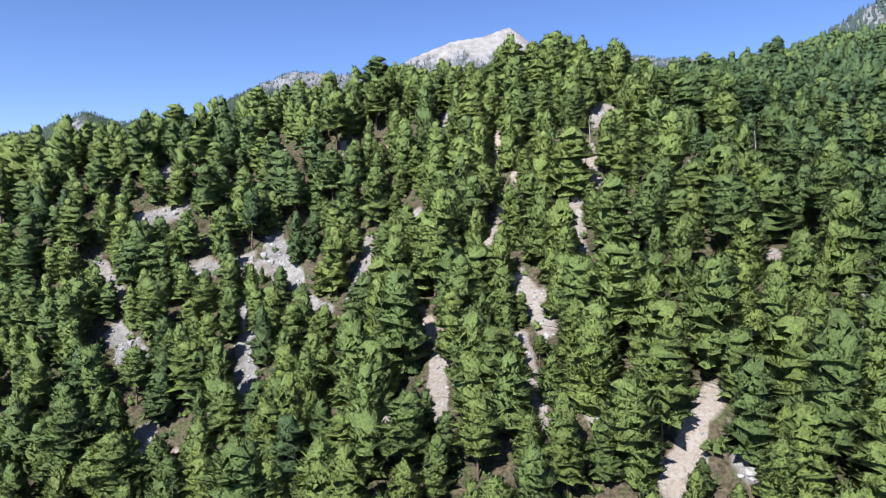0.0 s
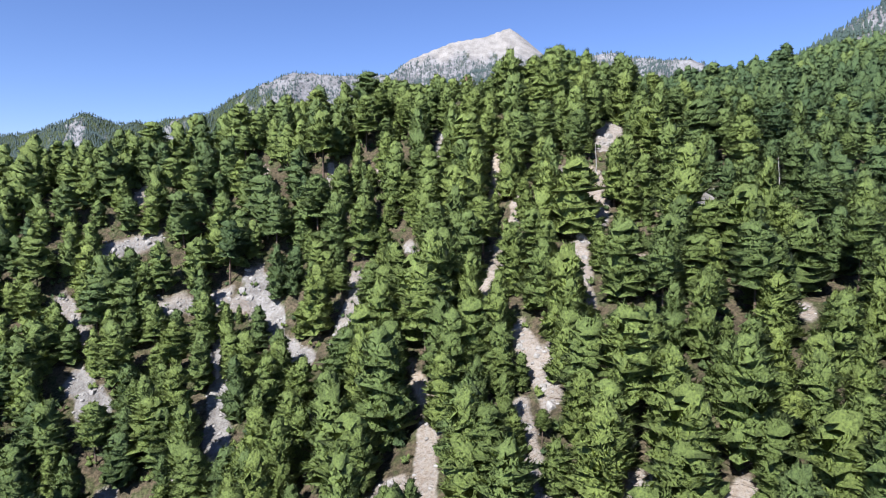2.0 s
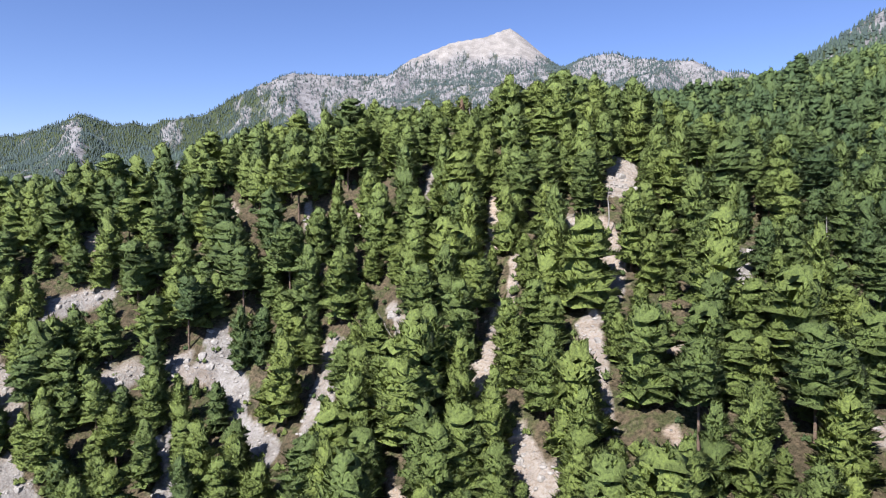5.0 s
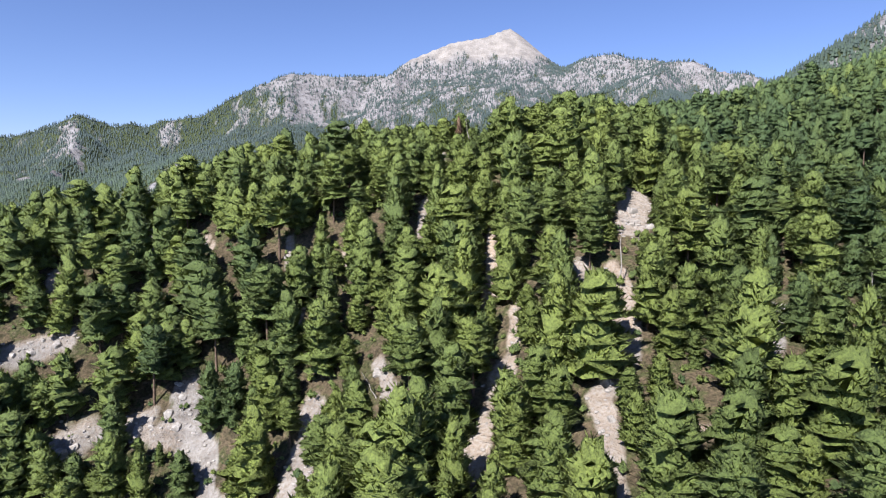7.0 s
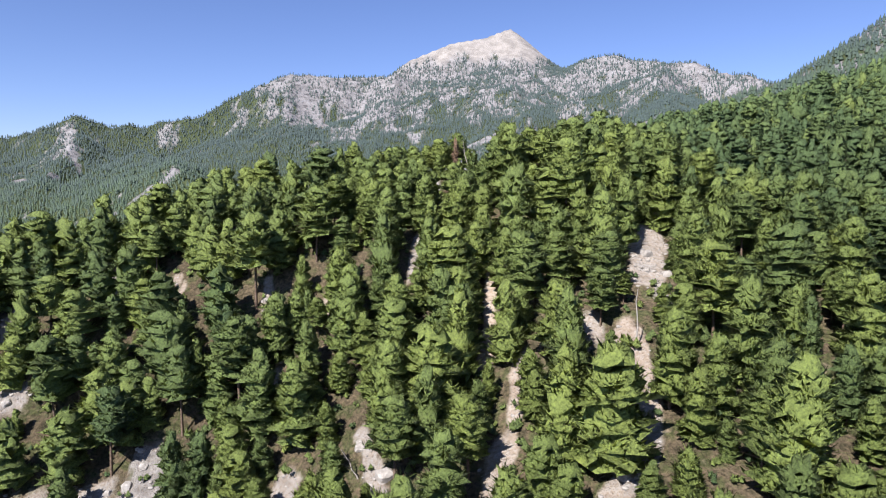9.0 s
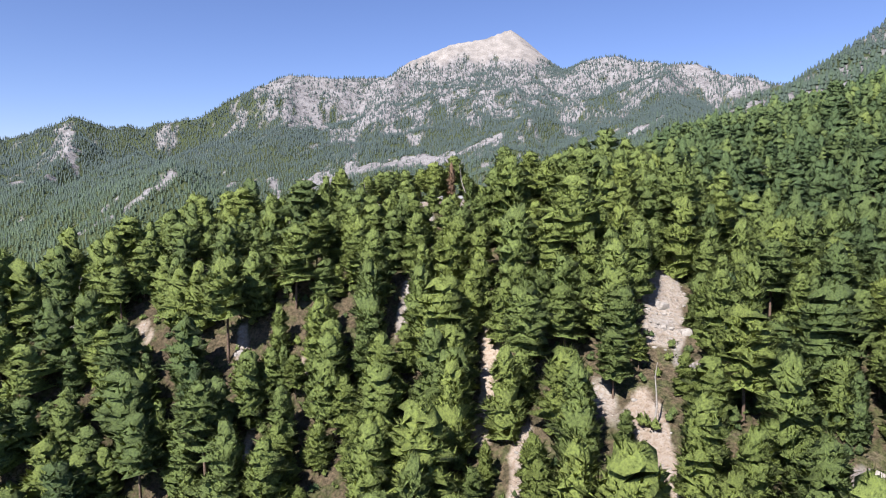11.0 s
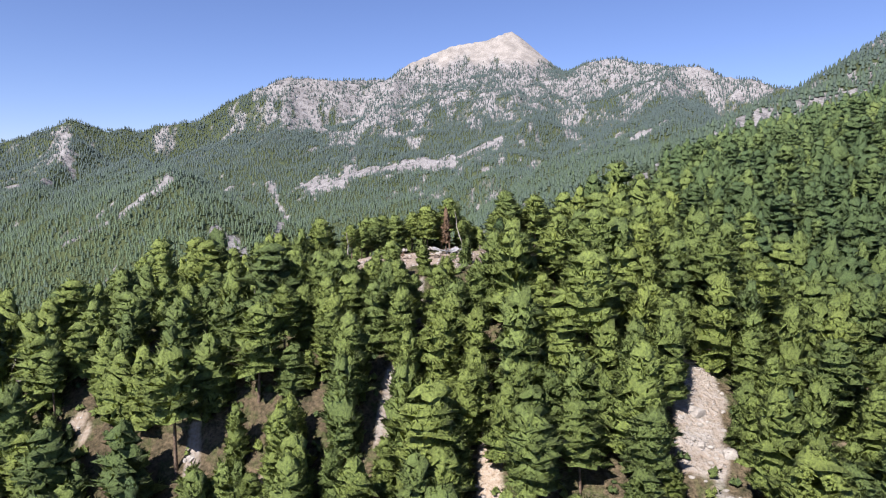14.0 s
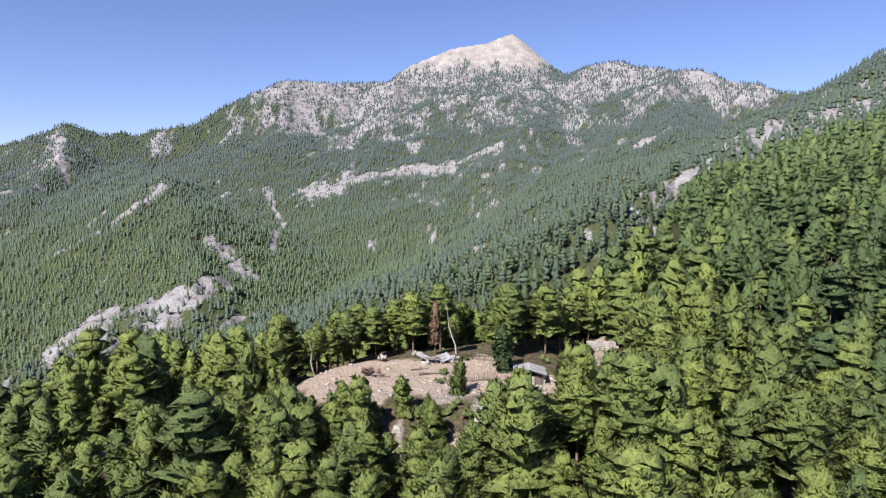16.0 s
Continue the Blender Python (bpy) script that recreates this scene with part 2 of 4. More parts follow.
def land(x, y):
    x, y = np.asarray(x, float), np.asarray(y, float)
    far = np.clip((np.hypot(x, y) - 260) / 500, 0, 1)
    wx, wy = x + far * 60 * fbm(x / 220, y / 220, 3, 5), y + far * 60 * fbm(x / 220, y / 220, 3, 9)
    parts = [roof(wx, wy, RIGHT_RIDGE, 0.50), roof(wx, wy, LEFT_SPUR, 0.52), roof(x, y, FAR_RIDGE, 0.46, 0.40), roof(x, y, EAST_RIDGE, 0.46, 0.25)]
    parts += [roof(wx, wy, s, 0.50) for s in FACE_SPURS]
    parts.append(-150 + 0.07 * np.maximum(y - 500, 0) + 0 * x)
    hills = smooth_max(parts, 9.0)
    crag = np.clip((np.hypot(x, y) - 500) / 900, 0, 1) * (1 - 0.93 * np.clip((hills - 450) / 120, 0, 1))
    hills = hills + crag * (46 * (ridged(x / 330, y / 330, 4, 21) - 0.55) + 11 * fbm(x / 70, y / 70, 3, 33) + 5 * fbm(x / 26, y / 26, 2, 35))
    hills = hills + 38 * (bump(x, y, -400, 905, 90, 50) + bump(x, y, -305, 990, 60, 50)) * (ridged(x / 20, y / 20, 3, 61) - 0.4)
    home = home_hill(x, y)
    z = smooth_max([home, hills], 5.0)
    z = z + 1.6 * fbm(x / 24, y / 24, 3, 41) + 0.35 * fbm(x / 5, y / 5, 2, 47) + 0.3 * fbm(x / 1.9, y / 1.9, 2, 49)
    # the levelled clearing on the crest
    flat = np.clip(1.9 - np.hypot((x - 9) / 17.0, (y - 193) / 10.5), 0, 1)
    flat = flat * flat * (3 - 2 * flat)
    return z + flat * (92.4 + 0.05 * (y - 193) + 0.03 * (x - 9) + 0.25 * fbm(x / 4, y / 4, 3, 53) - z)


GRID = 12.0
grid_x, grid_y = np.arange(-2300, 2101, GRID), np.arange(0, 2901, GRID)
grid_z = land(*np.meshgrid(grid_x, grid_y))


def coarse_land(x, y):
    """The land's height, read quickly from a coarse grid."""
    u, v = np.clip((x + 2300) / GRID, 0, len(grid_x) - 1.01), np.clip(y / GRID, 0, len(grid_y) - 1.01)
    i, j = u.astype(int), v.astype(int)
    u, v = u - i, v - j
    return (grid_z[j, i] * (1 - u) + grid_z[j, i + 1] * u) * (1 - v) + (grid_z[j + 1, i] * (1 - u) + grid_z[j + 1, i + 1] * u) * v


# Open ground on the spur: streaks of earth and stone that run down the slope, as (from x, y, to x, y, half width, stoniness).
STREAKS = [(-38.2, 141.7, -22.5, 115.7, 2.7, 1.0), (-14.9, 130.8, -16.0, 115.6, 2.5, 0.75), (-41.0, 128.0, -33.5, 106.0, 1.9, 1.0), (12.6, 124.7, 7.5, 111.0, 2.2, 0.45), (16.2, 137.0, 13.6, 124.0, 1.2, 0.35), (29.4, 133.9, 28.6, 122.0, 2.0, 0.3)]
STREAKS += [(28.0, 120.0, 25.0, 115.0, 1.8, 0.8), (23.4, 114.2, 22.3, 97.3, 1.4, 0.5), (49.0, 125.0, 42.5, 112.7, 1.9, 0.95), (-3.6, 103.5, -0.2, 94.0, 1.4, 0.2), (11.9, 102.0, 14.9, 88.2, 1.3, 0.55), (11.0, 89.0, 11.8, 73.0, 1.3, 0.6), (15.9, 96.0, 13.9, 86.4, 0.9, 0.5)]
STREAKS += [(-5.4, 133.9, -1.9, 124.5, 1.3, 0.7), (-63.2, 147.8, -71.4, 145.3, 1.8, 1.0), (-54.8, 133.4, -49.8, 135.7, 1.9, 0.9), (-46.0, 137.2, -37.8, 138.7, 1.7, 0.8), (-44.0, 136.5, -35.4, 134.3, 1.9, 0.7), (-62.3, 120.0, -57.3, 115.3, 2.2, 1.0), (-74.4, 134.2, -66.7, 128.1, 2.0, 0.7)]
STREAKS += [(28.0, 95.5, 28.3, 94.2, 1.0, 0.1), (48.3, 92.5, 47.5, 90.2, 0.9, 0.4), (41.9, 81.0, 42.0, 79.4, 1.1, 0.8), (13.5, 154.0, 12.0, 139.0, 1.7, 0.15), (30.9, 106.2, 33.4, 105.6, 1.3, 0.15), (36.2, 148.7, 39.3, 147.1, 1.6, 0.9), (-58.5, 177.0, -54.2, 164.0, 1.5, 1.0)]
STREAKS += [(-68.9, 160.7, -67.9, 157.3, 1.7, 0.4), (-65.7, 147.4, -60.8, 148.4, 2.0, 0.8), (-25.0, 161.0, -24.0, 156.4, 1.0, 0.6), (4.2, 180.5, 4.4, 171.0, 1.0, 0.8), (14.6, 179.2, 14.2, 171.0, 1.1, 0.85), (39.8, 158.0, 36.5, 145.7, 3.6, 0.6), (31.0, 147.1, 31.5, 145.2, 0.9, 0.9)]
STREAKS += [(36.3, 141.3, 37.8, 139.9, 1.5, 0.9), (1.0, 164.4, 0.2, 155.4, 0.9, 0.7), (-13.9, 174.1, -13.4, 170.6, 0.9, 0.4), (-13.5, 156.7, -13.7, 153.7, 0.9, 0.3), (-43.2, 165.4, -40.4, 162.9, 1.1, 0.4), (61.0, 174.0, 57.5, 166.0, 1.1, 0.9), (-20.2, 148.2, -20.5, 146.7, 1.1, 0.6)]
STREAKS += [(-36.0, 187.5, -33.0, 185.0, 2.2, 1.0), (10.8, 186.4, 7.9, 184.2, 2.0, 0.7), (14.2, 184.0, 14.6, 179.0, 1.1, 0.8), (37.6, 214.0, 34.1, 201.7, 3.1, 0.4), (33.5, 197.7, 31.5, 186.7, 2.1, 0.5), (75.5, 246.3, 78.0, 244.9, 1.8, 0.9), (10.7, 178.0, 10.8, 173.2, 1.0, 0.5)]
STREAKS += [(-10.6, 84.9, -4.8, 82.9, 2.1, 0.5), (-0.5, 94.0, -1.2, 78.5, 1.3, 0.45), (18.4, 71.9, 21.0, 73.0, 1.8, 0.55), (20.9, 74.6, 19.8, 71.5, 1.6, 0.45), (23.8, 75.3, 23.7, 73.9, 0.9, 0.9), (30.8, 70.4, 24.6, 63.2, 2.1, 0.4), (30.2, 63.4, 31.2, 61.8, 1.5, 0.9)]
STREAKS += [(-44.0, 98.4, -42.5, 94.8, 2.1, 0.3), (-49.8, 103.2, -50.8, 99.2, 1.9, 0.8), (57.8, 84.4, 49.8, 71.8, 1.5, 0.9)]
SLOPE_STREAKS = len(STREAKS)
# the levelled clearing on the crest
STREAKS += [(-4.0, 195.0, 16.0, 194.0, 8.0, 0.08), (14.0, 189.0, 25.0, 187.0, 5.5, 0.2), (-6.0, 189.0, 22.0, 186.5, 3.2, 0.3)]


def crest_distance(x, y, crest):
    best = np.full(np.shape(x), 1e6)
    for (ax, ay, _), (bx, by, _) in zip(crest, crest[1:]):
        dx, dy = bx - ax, by - ay
        s = np.clip(((x - ax) * dx + (y - ay) * dy) / (dx * dx + dy * dy), 0, 1)
        best = np.minimum(best, np.hypot(x - ax - s * dx, y - ay - s * dy))
    return best


# Cliffs, ribs of rock, screes and gullies on the mountains, as (from x, y, to x, y, half width).
OUTCROPS = [(-480, 896, -458, 915, 24), (-458, 915, -446, 957, 22), (-428, 916, -420, 893, 20), (-402, 948, -369, 951, 22), (-369, 951, -328, 945, 26), (-328, 945, -306, 1014, 20), (-391, 908, -343, 907, 14)]
OUTCROPS += [(-394, 1137, -348, 1138, 15), (-348, 1138, -300, 1098, 17), (-527, 1372, -516, 1225, 16), (-516, 1225, -551, 1175, 12), (-561, 1156, -604, 1101, 9), (-1132, 1977, -1003, 1786, 26), (-1003, 1786, -929, 1698, 16)]
OUTCROPS += [(-435, 1685, -389, 1589, 10), (-389, 1589, -348, 1513, 9), (-348, 1513, -295, 1221, 8), (-1039, 1630, -965, 1622, 24), (-300, 1650, -140, 1680, 60), (-140, 1690, 20, 1720, 46), (20, 1720, 150, 1742, 34)]
OUTCROPS += [(345, 1231, 405, 1251, 15), (405, 1251, 470, 1330, 15), (742, 2000, 840, 1930, 50), (281, 1368, 392, 1492, 18), (374, 770, 390, 800, 9), (377, 741, 415, 783, 10), (290, 701, 311, 740, 9)]
OUTCROPS += [(290, 680, 308, 707, 8), (324, 717, 345, 741, 9), (174, 574, 216, 610, 7), (216, 610, 280, 710, 6), (140, 590, 150, 620, 6), (159, 556, 180, 575, 5), (159, 597, 167, 608, 5)]
OUTCROPS += [(66, 780, 105, 724, 8), (433, 761, 457, 784, 8), (-267, 924, -248, 955, 7), (-248, 955, -240, 990, 6), (-500, 2250, -440, 2130, 66)]


def outcrops(x, y):
    """How bare (0 to 1) the mountain rock lies open, with ragged edges."""
    best = np.zeros(np.shape(x))
    ragged, jag = fbm(x / 30, y / 45, 4, 151), fbm(x / 9, y / 14, 3, 157)
    for ax, ay, bx, by, half in OUTCROPS:
        near = (np.abs(x - (ax + bx) / 2) < 320) & (np.abs(y - (ay + by) / 2) < 320)
        d = crest_distance(x[near], y[near], [(ax, ay, 0), (bx, by, 0)])
        best[near] = np.maximum(best[near], np.clip((1.05 * half - d) / (0.5 * half) + 2.0 * ragged[near] + 1.6 * jag[near] - 0.1, 0, 1))
    return best


def open_ground(x, y):
    """How bare (0 to 1) and how stony (0 to 1) the ground is."""
    bare, stony = np.zeros(np.shape(x)), np.zeros(np.shape(x))
    wob = 2.6 * fbm(x / 5, y / 6, 4, 71)
    for ax, ay, bx, by, half, stone in STREAKS:
        dx, dy = bx - ax, by - ay
        s = np.clip(((x - ax) * dx + (y - ay) * dy) / (dx * dx + dy * dy), 0, 1)
        d = np.hypot(x - ax - s * dx, y - ay - s * dy) + wob * min(1, half / 3)
        v = np.clip((0.88 * half - d) / 1.1 + 0.5, 0, 1)
        stony = np.where(v > bare, stone, stony)
        bare = np.maximum(bare, v)
    r = np.hypot(x, y)
    near = r < 420
    gap = np.clip((fbm(x / 13, y / 17, 3, 77) - 0.56) * 5, 0, 1)
    bare = np.maximum(bare, np.where(near, 0.8 * gap, 0))
    stony = np.where(near & (gap > 0.3) & (stony == 0), 0.6, stony)
    # far mountains: bare towards the summit, cliffs and screes between the woods
    z = coarse_land(x, y)
    e = 14.0
    steep = np.hypot(coarse_land(x + e, y) - z, coarse_land(x, y + e) - z) / e
    wx, wy = x + 50 * fbm(x / 160, y / 160, 3, 81), y + 50 * fbm(x / 160, y / 160, 3, 85)
    streaky = fbm(wx / 34, wy / 150, 4, 91)
    patches = fbm(wx / 260, wy / 260, 3, 97)
    specks = fbm(wx / 8, wy / 34, 3, 95)
    height = np.clip((z - 250) / 330, 0, 1)
    summit = np.clip((z - (575 + 0.02 * (x - 200)) + 55 * streaky) / 50, 0, 1)
    east = bump(x, y, 850, 1950, 260, 500)
    crag = 1.1 * streaky + 0.75 * specks + 0.7 * patches + 1.0 * height + 0.55 * (steep - 0.62) + 0.5 * east + 0.6 * bump(x, y, 200, 2100, 850, 650) + 0.3 * bump(x, y, -260, 2080, 330, 330) - 0.40
    rocks = outcrops(x, y)
    mountain = np.clip(np.maximum(summit, np.maximum(np.minimum(crag * 1.5, 0.9), rocks)), 0, 1)
    crest = np.exp(-(crest_distance(x, y, RIGHT_RIDGE) / 30) ** 2) * np.clip((x - 60) / 80, 0, 1)
    ridge = np.clip((fbm(wx / 9, wy / 16, 3, 101) - 0.36 + 0.40 * crest) * 7.0, 0, 1) * np.clip((r - 430) / 120, 0, 1) * (r < 1100) * np.clip((x + 60) / 80, 0, 1)
    ridge = np.maximum(0.8 * ridge, np.where(r > 430, rocks, 0))
    far = r > 700
    bare = np.where(far, np.maximum(bare, mountain), bare)
    bare = np.maximum(bare, ridge)
    stony = np.where(r > 420, 1.0, stony)
    return bare, stony, summit


# ---- ground: one sheet, fine on the spur and coarser with distance ----
def ground():
    inner = np.arange(-44, 44.01, 0.28)
    turns = np.radians(np.concatenate([inner, np.arange(50, 311, 6.0)]))
    radii = np.concatenate([np.linspace(4, 50, 14), np.geomspace(52, 1500, 250), np.linspace(1512, 2800, 108), np.geomspace(2850, 4700, 16)])
    a, r = np.meshgrid(turns, radii)
    x, y = r * np.sin(a), r * np.cos(a)
    z = land(x, y)
    rows, cols = x.shape
    i = np.arange(rows * cols).reshape(rows, cols)
    j = np.roll(i, -1, axis=1)
    quads = np.stack([i[:-1], j[:-1], j[1:], i[1:]], -1).reshape(-1, 4)
    verts = np.stack([x, y, z], -1).reshape(-1, 3)
    verts = np.vstack([verts, [[0, 0, float(land(0.0, 0.0))]]])
    hub = np.stack([np.full(cols, rows * cols), j[0], i[0]], -1)
    me = bpy.data.meshes.new("ground")
    me.from_pydata(verts.tolist(), [], quads.tolist() + hub.tolist())
    bare, stony, summit = open_ground(verts[:, 0], verts[:, 1])
    # Grows with distance: green scrub over litter, and the blue-grey tint of far stone.
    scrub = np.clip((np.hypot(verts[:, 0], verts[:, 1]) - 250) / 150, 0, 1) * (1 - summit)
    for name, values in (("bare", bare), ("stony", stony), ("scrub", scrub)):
        me.attributes.new(name, "FLOAT", "POINT").data.foreach_set("value", values.astype(np.float32))
    me.polygons.foreach_set("use_smooth", np.ones(len(me.polygons), bool))
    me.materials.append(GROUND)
    me.validate()
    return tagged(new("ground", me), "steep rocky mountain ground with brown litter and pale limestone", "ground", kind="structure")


ground()


# ---- trees ----
def mesh_from(name, verts, tris, normals, mats, slots, tint=None):
    me = bpy.data.meshes.new(name)
    n, t = len(verts), len(tris)
    me.vertices.add(n)
    me.vertices.foreach_set("co", np.asarray(verts, np.float32).ravel())
    me.loops.add(3 * t)
    me.loops.foreach_set("vertex_index", np.asarray(tris, np.int32).ravel())
    me.polygons.add(t)
    me.polygons.foreach_set("loop_start", np.arange(0, 3 * t, 3, dtype=np.int32))
    me.polygons.foreach_set("material_index", np.asarray(mats, np.int32))
    for s in slots:
        me.materials.append(s)
    me.update(calc_edges=True)
    me.polygons.foreach_set("use_smooth", np.ones(t, bool))
    if tint is not None:
        me.attributes.new("tint", "FLOAT", "POINT").data.foreach_set("value", np.asarray(tint, np.float32))
    if normals is not None:
        me.normals_split_custom_set_from_vertices(np.asarray(normals, np.float32))
    return me


def tube(points, radii, sides):
    """A tapered stem through the points."""
    verts, tris, norms = [], [], []
    for k, (p, r) in enumerate(zip(points, radii)):
        for s in range(sides):
            a = 2 * math.pi * s / sides
            d = np.array([math.cos(a), math.sin(a), 0.0])
            verts.append(np.array(p) + r * d)
            norms.append(d)
        if k:
            for s in range(sides):
                a, b = (k - 1) * sides + s, (k - 1) * sides + (s + 1) % sides
                c, d = k * sides + s, k * sides + (s + 1) % sides
                tris += [(a, b, d), (a, d, c)]
    return np.array(verts), np.array(tris), np.array(norms)


def limb(a, b, r0, r1, sag=0.1):
    """A branch as a three-sided tapered stem lying along a to b."""
    a, b = np.array(a, float), np.array(b, float)
    w = b - a
    side = np.cross(w, [0, 0, 1.0])
    side = side / (np.linalg.norm(side) + 1e-6)
    up = np.cross(side, w)
    up = up / (np.linalg.norm(up) + 1e-6)
    verts, norms = [], []
    for p, r in ((a, r0), (b, r1)):
        for s in range(3):
            d = side * math.cos(2.094 * s) + up * math.sin(2.094 * s)
            verts.append(p + r * d)
            norms.append(d)
    tris = []
    for s in range(3):
        t = (s + 1) % 3
        tris += [(s, t, t + 3), (s, t + 3, s + 3)]
    return np.array(verts), np.array(tris), np.array(norms)


def gather(pieces):
    verts, tris, norms, base = [], [], [], 0
    for v, t, n in pieces:
        verts.append(v), norms.append(n), tris.append(t + base)
        base += len(v)
    return np.vstack(verts), np.vstack(tris), np.vstack(norms)


def needles(rng, sprays, spray_width, tilt, axis):
    """Brushes of needles that stand out and up from a twig's end, as pointed blades."""
    d = rng.normal(size=(sprays, 3)) + 0.7 * axis
    d[:, 2] = np.abs(d[:, 2]) * 0.85 - 0.2
    d /= np.linalg.norm(d, axis=1)[:, None]
    start = d * (0.35 + 0.50 * rng.random((sprays, 1)))
    start[:, 2] += start[:, 0] * tilt[0] + start[:, 1] * tilt[1]
    side = np.cross(d, rng.normal(size=(sprays, 3)))
    side /= np.linalg.norm(side, axis=1)[:, None]
    wide = spray_width * (0.6 + 0.8 * rng.random((sprays, 1)))
    tip = start + (d + np.array([0, 0, 0.40])) * (0.30 + 0.36 * rng.random((sprays, 1)))
    v = np.stack([start - side * wide, start + side * wide, tip], 1).reshape(-1, 3)
    n = v * np.array([0.8, 0.8, 0.9]) + np.array([0, 0, 0.3]) + np.repeat(0.16 * rng.normal(size=(sprays, 3)), 3, axis=0)
    return v, n


def pad(rng, centre, size, flat, ring, sprays, axis, full=True, core=1.0, spray_width=0.2, facing=np.array([0, 0, 0.3])):
    """A cushion of needles at a twig's end: an uneven dome with sprays standing out of it."""
    tilt = axis[:2] * (0.10 + 0.22 * rng.normal())
    shape = np.array([size, size, size * flat])
    turn = rng.random() * 6.283
    rows = ((0.62, 0.62), (1.0, 0.02)) if full else ((1.0, 0.15),)
    body = [np.array([0, 0, 1.0])]
    for wide, high in rows:
        for k in range(ring):
            a = turn + 6.283 * (k + 0.35 * rng.random()) / ring
            w = core * wide * (0.72 + 0.5 * rng.random())
            body.append(np.array([math.cos(a) * w, math.sin(a) * w, high + 0.25 * rng.normal() * flat]))
    body.append(np.array([0, 0, -0.35]))
    tris = [(0, 1 + k, 1 + (k + 1) % ring) for k in range(ring)]
    for row in range(1, len(rows)):
        p, q = 1 + (row - 1) * ring, 1 + row * ring
        for k in range(ring):
            j = (k + 1) % ring
            tris += [(p + k, q + k, q + j), (p + k, q + j, p + j)]
    low, under = 1 + (len(rows) - 1) * ring, len(body) - 1
    tris += [(low + (k + 1) % ring, low + k, under) for k in range(ring)]
    body = np.array(body)
    # tilt the cushion so that its outer edge rises or droops a little
    body[:, 2] += body[:, 0] * tilt[0] + body[:, 1] * tilt[1]
    v = centre + body * shape
    n = body * np.array([0.8, 0.8, 0.9]) + np.array([0, 0, 0.25])
    t = np.array(tris)
    if sprays:
        sv, sn = needles(rng, sprays, spray_width, tilt, axis)
        t = np.vstack([t, np.arange(3 * sprays).reshape(-1, 3) + len(v)])
        v, n = np.vstack([v, centre + sv * shape]), np.vstack([n, sn])
    # boughs reach further outwards than sideways
    along = (v - centre) @ axis
    across = (v - centre) - along[:, None] * axis
    v = centre + 1.22 * along[:, None] * axis + np.where(np.array([True, True, False]), 0.74, 1.0) * across
    n = 0.55 * n / (np.linalg.norm(n, axis=1)[:, None] + 1e-6) + 0.75 * facing
    return v, t, n / (np.linalg.norm(n, axis=1)[:, None] + 1e-6)


